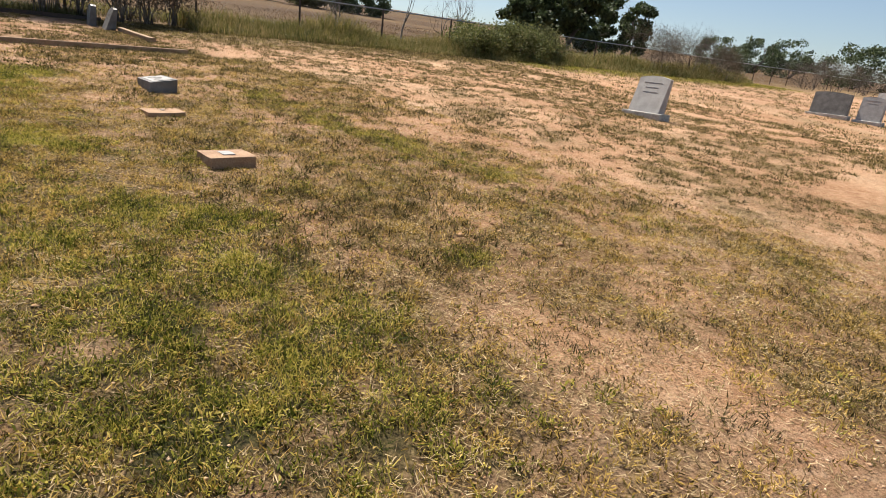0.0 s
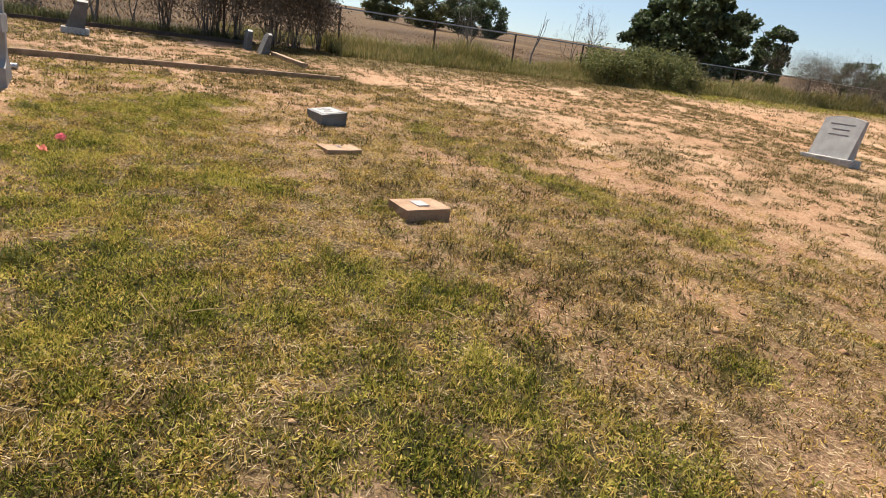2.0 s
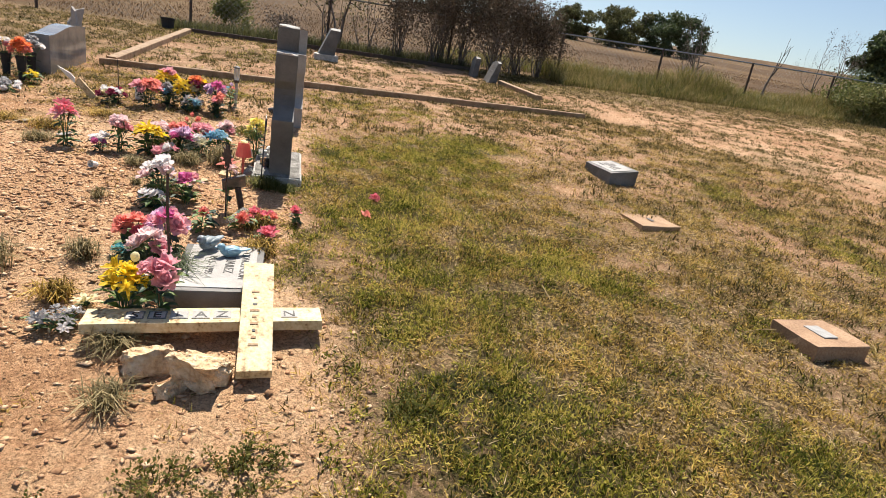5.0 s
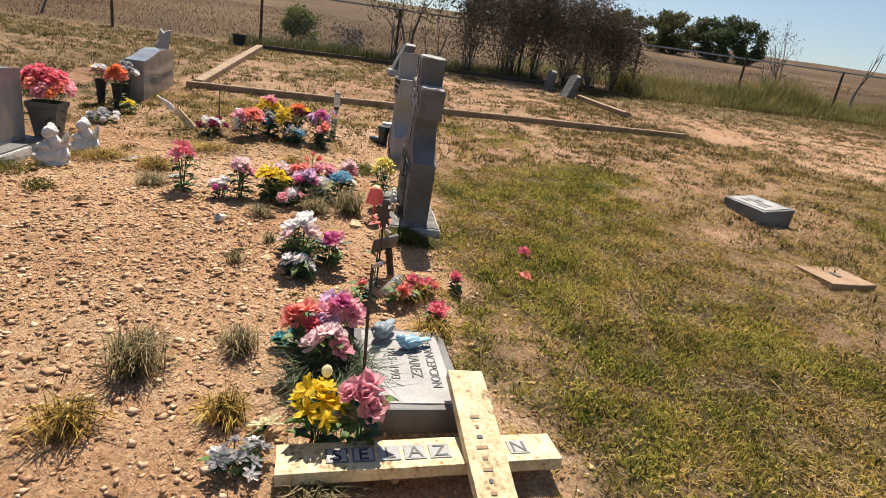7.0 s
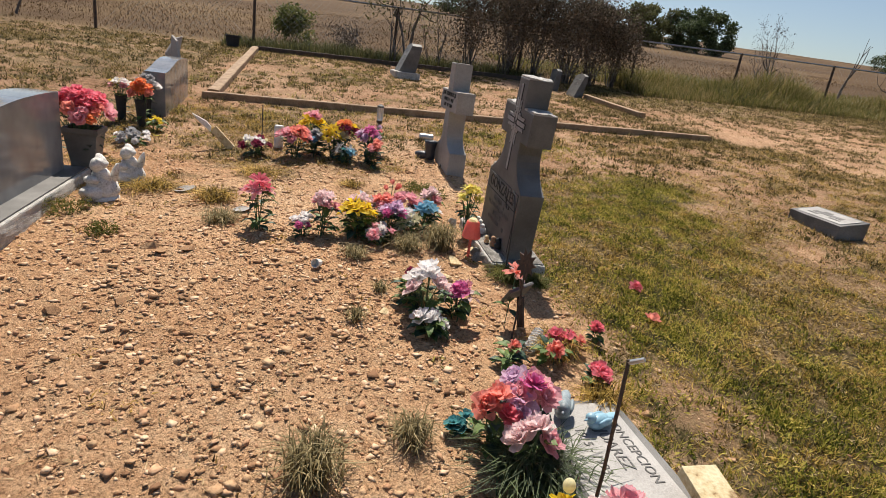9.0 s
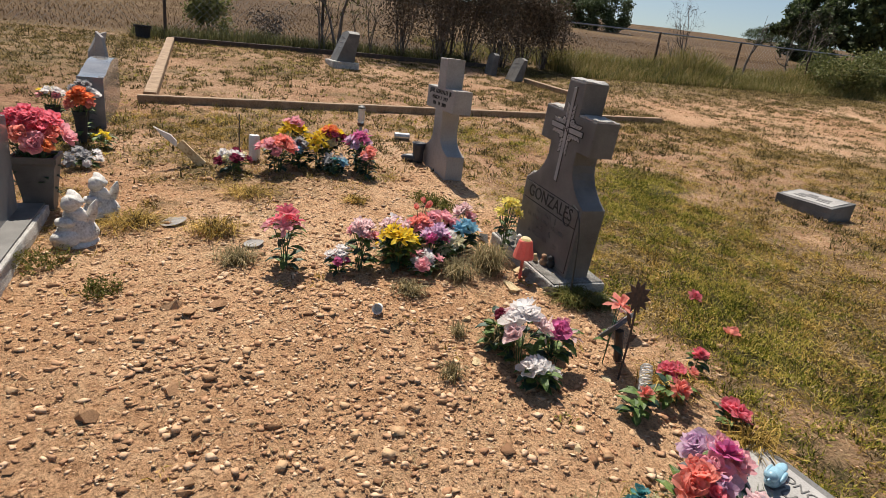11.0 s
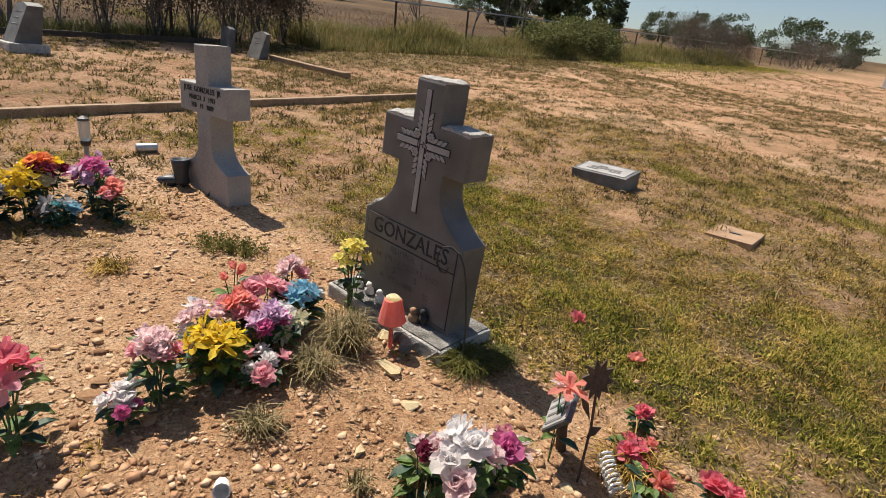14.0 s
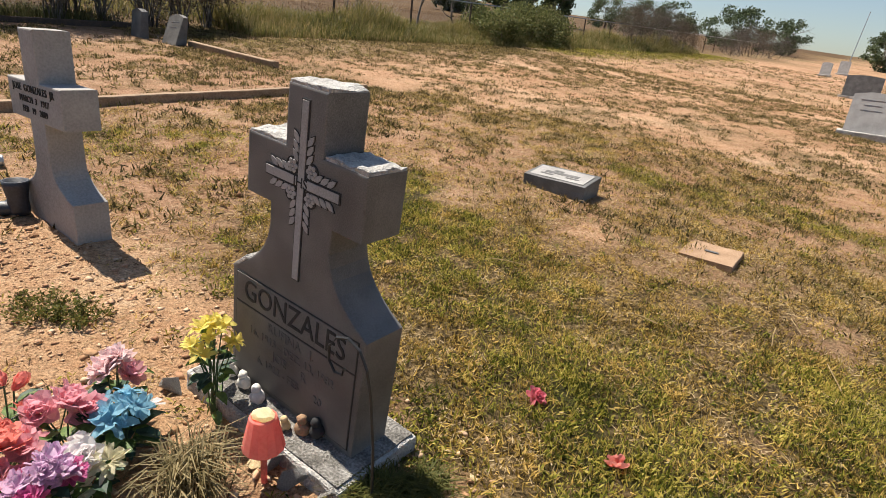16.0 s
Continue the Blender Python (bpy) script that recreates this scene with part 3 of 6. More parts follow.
def family_cross():
    m = at(-0.085, -0.03, 0, 0, 4.5)
    z = m.translation.z
    top, arm1, arm0, sh, foot = 1.69 - z, 1.515 - z, 1.325 - z, 1.045 - z, 0.62 - z
    t = thing("cross_headstone", m, "grey granite cross headstone with carved front panel, rough-hewn edges", "headstone")
    right = [(0.079, top), (0.079, arm1), (0.249, arm1), (0.249, arm0), (0.135, arm0)] + concave(0.13, arm0 - 0.02, 0.312, sh)[1:] + [(0.305, foot - 0.01)]
    bm = slab_from(mirror_profile(right), -0.077, 0.079, 0.006)
    part("stone", bm, GRANITE, t)
    # hewn tops
    for x0, x1, zz in ((-0.077, 0.077, top), (0.082, 0.247, arm1), (-0.247, -0.082, arm1)):
        b = box(x0, x1, -0.074, 0.077, zz - 0.012, zz + 0.006, 0.004, 6)
        for v in b.verts:
            if v.co.z > zz - 0.003:
                v.co.z += 0.012 * noise.noise(v.co * 25) + 0.004
        part("hewn_edge", b, GRANITE_ROUGH, t, "pale rough-hewn stone edge")
    for s in (-1,):
        b = slab_from([(s * 0.306, sh - 0.012), (s * 0.317, sh - 0.004), (s * 0.25, sh + 0.055), (s * 0.235, sh + 0.048)], -0.075, 0.077, 0.003)
        part("hewn_edge", worn(b, 0.006, 30), GRANITE_ROUGH, t, "pale rough-hewn stone edge")
    b = box(-0.40, 0.375, -0.20, 0.17, -0.08, foot, 0.012, 8)
    part("base", worn(b, 0.008, 18), GRANITE_ROUGH, t, "rough grey granite base")
    part("base_top", worn(box(-0.385, 0.36, -0.185, 0.155, foot - 0.004, foot + 0.007, 0.003, 6), 0.004, 25), GRANITE_STAINED, t, "stained rough granite top of the base")
    y = -0.0785
    # carved cross with rays of leaves and four roses
    cz = 0.5 * (arm0 + arm1) + 0.005
    part("carved_cross", box(-0.013, 0.013, y - 0.004, y + 0.002, sh + 0.075, top - 0.035, 0.001), GRANITE_LIGHT, t, "paler carved cross with dark outline")
    part("carved_outline", box(-0.017, 0.017, y - 0.002, y + 0.002, sh + 0.071, top - 0.031, 0.001), LETTER, t)
    part("carved_cross_arm", box(-0.155, 0.155, y - 0.0045, y + 0.002, cz - 0.013, cz + 0.013, 0.001), GRANITE_LIGHT, t)
    part("carved_outline", box(-0.159, 0.159, y - 0.0022, y + 0.002, cz - 0.017, cz + 0.017, 0.001), LETTER, t)
    lettering("IHS", 0.042, Matrix.Translation((0, y - 0.005, cz - 0.014)) @ FACE, LETTER, t, "black carved letters", 0.001)
    for sx in (-1, 1):
        for sz in (-1, 1):
            cx, zz = sx * 0.040, cz + sz * 0.040
            part("carved_outline", moved(turned([(0.027, 0), (0.027, 0.003)], 16), Matrix.Translation((cx, y + 0.001, zz)) @ FACE), LETTER, t)
            for k in range(6):
                a = k * math.pi / 3
                part("carved_petal", moved(turned([(0.0085, 0), (0.006, 0.003)], 8), Matrix.Translation((cx + 0.0145 * math.cos(a), y - 0.0015, zz + 0.0145 * math.sin(a))) @ FACE), GRANITE_LIGHT, t)
            part("carved_petal", moved(turned([(0.007, 0), (0.004, 0.004)], 8), Matrix.Translation((cx, y - 0.0015, zz)) @ FACE), GRANITE_LIGHT, t)
            for k in range(6):
                along = 0.068 + 0.026 * (k % 3)
                if k < 3:
                    px, pz, ang = sx * along, cz + sz * 0.031, sx * sz * 35 + (0 if sx > 0 else 180)
                else:
                    px, pz, ang = sx * 0.029, cz + sz * (along + 0.004), (90 if sz > 0 else -90) - sx * sz * 35
                for grow, mat, yy in ((1.25, LETTER, y - 0.0005), (1.0, GRANITE_LIGHT, y - 0.003)):
                    lm = Matrix.Translation((px, yy, pz)) @ pose(0, 0, 0, 0, -ang, 0)
                    leaf = slab_from([(-0.019 * grow, 0), (-0.006 * grow, -0.0085 * grow), (0.008 * grow, -0.0075 * grow), (0.021 * grow, 0), (0.008 * grow, 0.0075 * grow), (-0.006 * grow, 0.0085 * grow)], 0, 0.003, 0)
                    part("carved_leaf" if mat is GRANITE_LIGHT else "carved_outline", moved(leaf, lm), mat, t)
    # name panels
    for z0, z1 in ((sh - 0.115, sh - 0.012), (foot + 0.03, sh - 0.122)):
        part("panel_outline", box(-0.287, 0.287, y - 0.0006, y + 0.003, z0 - 0.004, z1 + 0.004, 0.001), LETTER, t)
        part("name_panel", box(-0.283, 0.283, y - 0.0025, y + 0.003, z0, z1, 0.001), GRANITE, t, "smooth recessed panel with black letters")
    yy = y - 0.003
    lettering("GONZALES", 0.093, Matrix.Translation((0, yy, sh - 0.094)) @ FACE @ Matrix.Diagonal((1.02, 1.15, 1, 1)), LETTER, t, "black carved capital letters")
    for words, dz, size in (("RUFINA   J.", 0.165, 0.047), ("16, 1915 - DEC. 13, 1982", 0.212, 0.040), ("JOE     R", 0.262, 0.047), ("6, 1922 - FEB      20", 0.309, 0.040)):
        lettering(words, size, Matrix.Translation((0.0, yy, sh - dz)) @ FACE, LETTER_GREY, t, "dark carved letters")


def concrete_cross():
    m = at(-2.145, 0.07)
    z = m.translation.z
    t = thing("cross_headstone", m, "pale grey concrete cross headstone with flared foot, black lettering", "headstone")
    top, arm1, arm0, foot = 1.69 - z, 1.44 - z, 1.245 - z, 0.875 - z
    right = [(0.085, top), (0.085, arm1), (0.315, arm1), (0.315, arm0), (0.088, arm0), (0.088, foot + 0.22)] + concave(0.09, foot + 0.2, 0.30, foot, 8, 0.9)[1:] + [(0.30, -0.06)]
    part("cross", slab_from(mirror_profile(right), -0.085, 0.085, 0.008), CONCRETE, t)
    yy = -0.087
    for words, dz, size in (("JOSE  GONZALES  JR", 0.055, 0.052), ("MARCH  3   1917", 0.108, 0.046), ("FEB   19   2009", 0.160, 0.046)):
        lettering(words, size, Matrix.Translation((0, yy, arm1 - dz)) @ FACE, LETTER, t, "small black carved letters", wide=1.05)


def wave_headstone(u0, u1, v0, v1, h0, h1, label, base):
    """A polished upright whose top rises in a slow wave from h0 (at u1) to h1."""
    um = 0.5 * (u0 + u1)
    m = at(um, 0.5 * (v0 + v1))
    t = thing("headstone", m, label, "headstone")
    half, d = 0.5 * (u1 - u0), 0.5 * (v1 - v0)
    prof = [(-half, -0.05), (half, -0.05)]
    n = 14
    for i in range(n + 1):
        s = i / n
        prof.append((half - 2 * half * s, h0 + (h1 - h0) * (0.5 - 0.5 * math.cos(math.pi * min(1, s * 1.5))) - (0.05 * max(0, s - 0.75) * 4 * (s - 0.75) if h1 > h0 else 0)))
    part("stone", slab_from(prof, -d, d, 0.004), GRANITE_POLISHED, t, "mirror-polished grey granite")
    if base:
        part("base", worn(box(-half - 0.14, half + 0.2, -d - 0.1, d + 0.13, -0.12, 0.10, 0.012, 8), 0.008, 14), GRANITE_ROUGH, t, "rough-edged granite base")
        part("base_top", box(-half - 0.12, half + 0.18, -d - 0.08, d + 0.11, 0.10, 0.112, 0.003), GRANITE, t)


def slant_headstone(u, v, w, h, d, label, material=GRANITE, rz=0, base=True, lean=0.45, words=0):
    m = at(u, v, 0, 0, 0, rz)
    t = thing("headstone", m, label, "headstone", "small headstones")
    z0 = 0.10 if base else -0.04
    n = 8
    bm = bmesh.new()
    front, back = [], []
    out = [(-w / 2, z0)] + [(w / 2, z0)] + [(w / 2 - w * i / n, h - 0.05 + 0.05 * math.sin(math.pi * i / n)) for i in range(n + 1)]
    for x, z in out:
        k = (z - z0) / (h - z0)
        front.append(bm.verts.new((x, -d / 2 + lean * d * k, z)))
        back.append(bm.verts.new((x, d / 2 + lean * 0.35 * d * k, z)))
    bm.faces.new(front)
    bm.faces.new(back[::-1])
    for i in range(len(out)):
        j = (i + 1) % len(out)
        bm.faces.new((front[i], front[j], back[j], back[i]))
    part("stone", worn(bm, 0.004, 14, u), material, t)
    if base:
        part("base", worn(box(-w / 2 - 0.09, w / 2 + 0.09, -d / 2 - 0.08, d / 2 + 0.08, -0.08, 0.10, 0.01, 5), 0.01, 15), GRANITE_ROUGH if material is not GRANITE_DARK else material, t, "rough-cut stone base")
    for i in range(words):
        z = h - 0.14 - 0.09 * i
        k = (z - z0) / (h - z0)
        wd = w * (0.6, 0.42, 0.5, 0.35)[i % 4]
        part("inscription", box(-wd / 2, wd / 2, -d / 2 + lean * d * k - 0.004, -d / 2 + lean * d * k + 0.01, z - 0.012, z + 0.012, 0.001), GRANITE_LIGHT, t, "worn unreadable line of letters")


family_cross()
concrete_cross()
wave_headstone(-1.12, 0.30, -3.22, -3.0, 0.60, 0.66, "polished grey granite headstone with wavy top on rough base", True)
wave_headstone(-4.74, -3.42, -3.0, -2.79, 0.42, 0.53, "polished grey granite headstone with a gently curved top", False)
slant_headstone(-9.3, 0.75, 0.6, 0.68, 0.36, "weathered grey slant headstone on a stone base", GRANITE, base=True, words=3, lean=0.7)
slant_headstone(-10.15, 4.55, 0.34, 0.5, 0.16, "small dark headstone in the shade of the thicket", GRANITE_DARK, base=False)
slant_headstone(-9.35, 4.75, 0.46, 0.52, 0.22, "small leaning weathered headstone beside a timber", GRANITE, base=False, lean=1.0, words=2)
slant_headstone(1.05, 12.0, 0.66, 0.80, 0.24, "grey granite slant headstone on a rough base", GRANITE_PALE, words=3, lean=1.0)
slant_headstone(0.4, 25.2, 1.15, 0.85, 0.3, "brown-grey granite headstone on a plain base", GRANITE, words=0)
slant_headstone(1.6, 25.4, 0.7, 0.9, 0.3, "grey headstone on a plain stone base", GRANITE_LIGHT, words=2)
slant_headstone(-2.4, 44.0, 0.6, 0.85, 0.25, "pale upright headstone with rounded top", GRANITE_PALE, lean=0.9)
slant_headstone(-2.0, 52.9, 0.7, 1.0, 0.3, "pale upright headstone with rounded top", GRANITE_PALE, lean=0.9)


def flat_marker(u, v, w, d, h0, h1, label, top=None, body=GRANITE, words=(), rz=0, tilt=0, lip=True, group="", plate=False):
    m = at(u, v, 0, 0, tilt, rz)
    t = thing("grave_marker", m, label, "grave marker", group)
    z = h1
    bm = slab_from([(-d / 2, -0.07), (d / 2, -0.07), (d / 2, z), (-d / 2, h0)], -w / 2, w / 2, 0.008)
    bm = moved(bm, pose(0, 0, 0, 0, 0, 90))
    bmesh.ops.subdivide_edges(bm, edges=bm.edges, cuts=2, use_grid_fill=True)
    part("block", worn(worn(bm, 0.005, 12, u), 0.004 if lip else 0.007, 30, u), body, t)
    slope = math.degrees(math.atan2(z - h0, d))
    face = Matrix.Translation((0, 0, (h0 + z) / 2)) @ pose(0, 0, 0, slope, 0, 0)
    if lip:
        part("face_panel", moved(box(-w / 2 + 0.035, w / 2 - 0.035, -d / 2 + 0.035, d / 2 - 0.035, 0.0, 0.005, 0.002), face), top or body, t, "paler frosted face panel with a border")
    if plate:
        part("name_plate", worn(moved(box(-0.075, 0.075, -0.05, 0.05, 0.0, 0.008, 0.002, 3), face), 0.003, 30), GRANITE_LIGHT, t, "small mottled pale name plate")
    for i, (wd, dy, size, dx) in enumerate(words):
        if isinstance(wd, str):
            lettering(wd, size, face @ Matrix.Translation((dx, dy, 0.0065)), LETTER_GREY, t, "dark carved letters", 0.0012)
        else:
            part("inscription", moved(box(dx - wd / 2, dx + wd / 2, dy - size / 2, dy + size / 2, 0.004, 0.0075, 0.0005), face), GRANITE, t, "worn unreadable letters")
    return t


flat_marker(-0.84, 3.47, 0.58, 0.32, 0.10, 0.15, "grey granite flat grave marker with pale frosted face", GRANITE_PALE, GRANITE, ((0.09, 0.05, 0.03, -0.05), (0.32, 0.0, 0.05, 0.0), (0.12, -0.055, 0.025, -0.12), (0.12, -0.055, 0.025, 0.12)))
flat_marker(0.54, 3.13, 0.36, 0.38, 0.018, 0.032, "flat tan concrete grave marker lying in dry grass", None, SANDSTONE, ((0.09, 0.0, 0.03, 0.0),), lip=False)
flat_marker(2.42, 3.10, 0.34, 0.38, 0.07, 0.085, "tan concrete block grave marker with small name plate", None, BRICKRED, (), lip=False, plate=True)
flat_marker(1.88, -0.275, 0.64, 0.41, 0.062, 0.07, "flat grey granite grave marker with frosted panel, flowers beside it", GRANITE_PALE, GRANITE,
            (("CONCEPCION", 0.095, 0.056, 0.0), ("JUAREZ", 0.02, 0.066, 0.0), ("1915 - 1993", -0.065, 0.052, 0.0)))

# ---- timbers, fence ----


def timber(name, u0, v0, u1, v1, w, h, label, material=TIMBER):
    x0, y0 = xy(u0, v0)
    x1, y1 = xy(u1, v1)
    n = max(2, int(math.hypot(x1 - x0, y1 - y0) / 0.25))
    side = Vector((y1 - y0, x0 - x1, 0)).normalized() * (w / 2)
    bm = bmesh.new()
    rows = []
    for i in range(n + 1):
        s = i / n
        c = Vector((x0 + (x1 - x0) * s, y0 + (y1 - y0) * s, 0))
        z = float(lift(c.x, c.y))
        wob = side * (1 + 0.06 * noise.noise(c * 3))
        hh = h + 0.008 * noise.noise(c * 2.2)
        rows.append([bm.verts.new(c + wob + Vector((0, 0, z - 0.05))), bm.verts.new(c + wob + Vector((0, 0, z + hh - 0.01))), bm.verts.new(c + wob * 0.88 + Vector((0, 0, z + hh))),
                     bm.verts.new(c - wob * 0.88 + Vector((0, 0, z + hh))), bm.verts.new(c - wob + Vector((0, 0, z + hh - 0.01))), bm.verts.new(c - wob + Vector((0, 0, z - 0.05)))])
    for a, b in zip(rows, rows[1:]):
        for k in range(6):
            bm.faces.new((a[k], a[(k + 1) % 6], b[(k + 1) % 6], b[k]))
    bm.faces.new(rows[0])
    bm.faces.new(rows[-1][::-1])
    return solid(name, bm, material, Matrix.Identity(4), label, "timber edging", "timbers round the plot")


timber("timber_edging", -4.75, -2.62, -4.9, 5.15, 0.115, 0.085, "long weathered timber edging lying on bare soil")
timber("timber_edging", -4.85, -2.5, -11.0, -2.42, 0.14, 0.10, "weathered timber edging running towards the fence")
timber("timber_edging", -11.15, -2.4, -11.3, 5.0, 0.12, 0.10, "dark weathered timber edging at the foot of the thicket", RUST)
timber("timber_edging", -9.15, 4.98, -6.85, 5.08, 0.13, 0.10, "short weathered timber edging beside small headstones")


def fence():
    t = thing("chain_link_fence", at(-12.2, 10), "low galvanised chain-link fence with a top rail", "fence", kind="")
    inv = t.matrix_world.inverted()
    vs = [-19.8 + 3.45 * i for i in range(30)]
    tops = []
    for v in vs:
        x, y = xy(-12.2, v)
        z = float(lift(x, y))
        tops.append(Vector((x, y, z + 1.30)))
        part("fence_post", moved(tube([(x, y, z - 0.2), (x, y, z + 1.32)], 0.035, 7), inv), RUST, t, "dark rusty steel post")
    part("top_rail", moved(tube(tops, 0.024, 6), inv), STEEL, t, "grey steel top rail")
    bm = bmesh.new()
    for a, b in zip(tops[4:22], tops[5:23]):
        n = 24
        for k in range(-10, n):
            for flip in (0, 1):
                s0, s1 = (k / n, (k + 9) / n)
                if s0 < 0 or s1 > 1:
                    continue
                lo, hi = (s0, s1) if not flip else (s1, s0)
                p = a.lerp(b, lo) - Vector((0, 0, 1.28))
                q = a.lerp(b, hi)
                r = 0.0022
                w = Vector((0, 0, r))
                bm.faces.new([bm.verts.new(c) for c in (p - w, p + w, q + w, q - w)])
    part("wire_mesh", moved(bm, inv), STEEL, t, "thin grey wire mesh")


fence()

# ---- trees, thicket, tall grass ----


def prisms(segs, sides=3):
    """Tapered rods from rows of start, end, two radii, as one set of arrays."""
    segs = np.asarray(segs, float)
    p, q, r0, r1 = segs[:, 0:3], segs[:, 3:6], segs[:, 6], segs[:, 7]
    w = q - p
    w /= np.linalg.norm(w, axis=1, keepdims=True) + 1e-9
    ref = np.where(np.abs(w[:, 2:3]) < 0.9, np.array([[0.0, 0, 1]]), np.array([[1.0, 0, 0]]))
    s = np.cross(w, ref)
    s /= np.linalg.norm(s, axis=1, keepdims=True) + 1e-9
    t = np.cross(w, s)
    rings = []
    for k in range(sides):
        a = 2 * math.pi * k / sides
        d = s * math.cos(a) + t * math.sin(a)
        rings.append((p + d * r0[:, None], q + d * r1[:, None]))
    n = len(segs)
    verts = np.concatenate([np.stack([r[0] for r in rings], 1), np.stack([r[1] for r in rings], 1)], 1)
    base = (np.arange(n) * 2 * sides)[:, None]
    faces = np.concatenate([base + np.array([[k, (k + 1) % sides, sides + (k + 1) % sides, sides + k]]) for k in range(sides)], 0)
    return verts.reshape(-1, 3), faces


def grow(rand, height, spread, stems, forks, radius, droop=0.0, up=0.9):
    """Segments of a branching plant from the origin, and the tips where leaves sit."""
    segs, tips = [], []

    def limb(p, way, length, r, level):
        steps = 3
        for i in range(steps):
            way = (way + Vector(rand.normal(0, 0.22, 3)) + Vector((0, 0, 0.06 - droop * level))).normalized()
            q = p + way * (length / steps)
            r2 = r * 0.82
            segs.append((*p, *q, r, r2))
            p, r = q, r2
            if level > 0 and i < steps - 1 or level >= forks:
                tips.append(p)
        if level < forks:
            for _ in range(int(rand.integers(2, 4)) if level else 3):
                w = (way + Vector(rand.normal(0, 0.62, 3)) + Vector((0, 0, 0.12 - droop))).normalized()
                limb(p, w, length * rand.uniform(0.55, 0.85), r * 0.72, level + 1)
        else:
            tips.append(p)

    for _ in range(stems):
        a = rand.uniform(0, 2 * math.pi)
        out = spread / height
        way = Vector((math.cos(a) * out * rand.uniform(0.2, 1), math.sin(a) * out * rand.uniform(0.2, 1), up)).normalized()
        o = Vector((rand.normal(0, spread * 0.12), rand.normal(0, spread * 0.12), -0.1)) if stems > 1 else Vector((0, 0, -0.2))
        limb(o, way, height * (0.42 if forks > 2 else 0.5), radius * rand.uniform(0.7, 1.1), 0)
    segs, tips = np.array(segs), np.array(tips)
    k = height / max(0.1, segs[:, 5].max())
    segs[:, [2, 5]] *= k
    tips[:, 2] *= k
    wide = np.abs(segs[:, 3:5]).max()
    s = spread / max(0.1, wide)
    segs[:, [0, 1, 3, 4]] *= s
    tips[:, :2] *= s
    return segs, tips


def leaf_quads(rand, centres, scatter, size, flat=0.5):
    n = len(centres)
    c = centres + rand.normal(0, 1, (n, 3)) * scatter
    a = rand.normal(0, 1, (n, 3))
    a /= np.linalg.norm(a, axis=1, keepdims=True)
    b = np.cross(a, rand.normal(0, 1, (n, 3)))
    b /= np.linalg.norm(b, axis=1, keepdims=True) + 1e-9
    s = size * rand.uniform(0.6, 1.4, (n, 1))
    v = np.stack([c - a * s, c - b * s * flat, c + a * s, c + b * s * flat], 1).reshape(-1, 3)
    return v, np.arange(4 * n).reshape(-1, 4)


def plant(name, u, v, height, spread, stems, forks, radius, leaf, per_tip, leaf_size, scatter, label, category, seed, wood=BARK, group="", droop=0.0, up=0.9, crown="crown"):
    rand = np.random.default_rng(seed)
    t = thing(name, at(u, v), label, category, group)
    segs, tips = grow(rand, height, spread, stems, forks, radius, droop, up)
    w = new("trunk" if stems == 1 else "brushwood", mesh_from(name, *prisms(segs, 5 if stems == 1 else 3), [wood]))
    w.parent = t
    if leaf is not None and per_tip > 0:
        n = int(len(tips) * per_tip)
        pick = tips[rand.integers(0, len(tips), n)]
        f = new(crown, mesh_from(name, *leaf_quads(rand, pick, scatter, leaf_size), [leaf]))
        f.parent = t
    return t


# thicket of dead brush along the fence
for i, (u, v, h, s) in enumerate(((-11.7, 0.8, 2.6, 0.9), (-11.9, 1.9, 2.7, 1.1), (-11.8, 2.8, 2.9, 1.1), (-11.6, 3.7, 2.8, 1.2), (-11.7, 4.6, 2.8, 1.2), (-11.6, 5.5, 2.6, 1.2), (-11.7, 6.3, 2.4, 1.1), (-11.8, 7.0, 2.1, 0.9), (-12.6, 4.2, 3.0, 1.3), (-12.6, 5.9, 2.7, 1.3))):
    plant("brush_shrub", u, v, h, s, 5 if i < 2 else 12, 4, 0.026, LEAF_OLIVE if i < 2 else BRUSH, 0.6 if i < 2 else 1.9, 0.032, 0.14, "dense leafless brown brush shrub at the fence", "shrub", 40 + i, TWIG, "thicket at the fence")
plant("small_tree", -11.75, 1.15, 3.4, 1.3, 2, 4, 0.075, LEAF_OLIVE, 2.5, 0.045, 0.12, "small dark-trunked tree with thin leaves behind a headstone", "tree", 51, BARK)
plant("low_weed_shrub", -13.1, -1.6, 0.95, 0.45, 7, 2, 0.012, LEAF_GREEN, 14, 0.04, 0.09, "small grey-green weedy shrub beyond the fence", "shrub", 52, TWIG)
plant("low_weed_shrub", -12.5, -0.4, 0.7, 0.6, 7, 2, 0.010, TWIG, 4, 0.03, 0.09, "low brown weedy brush by the fence", "shrub", 53, TWIG)
plant("dead_branch", -13.6, -8.2, 1.5, 0.4, 1, 1, 0.04, None, 0, 0, 0, "leaning dead branch standing in the brown field", "branch", 54, BARK)
# small bare trees beyond the fence
for i, (u, v, h, s) in enumerate(((-13.5, 13.4, 2.6, 0.85), (-13.5, 16.6, 2.3, 0.4), (-13.5, 19.4, 2.9, 1.4))):
    plant("bare_tree", u, v, h, s, 3 if i != 1 else 1, 4 if i != 1 else 2, 0.065, TWIG, 1.2 if i != 1 else 0, 0.02, 0.06, "small bare grey tree beyond the fence", "tree", 60 + i, TWIG, "bare trees")
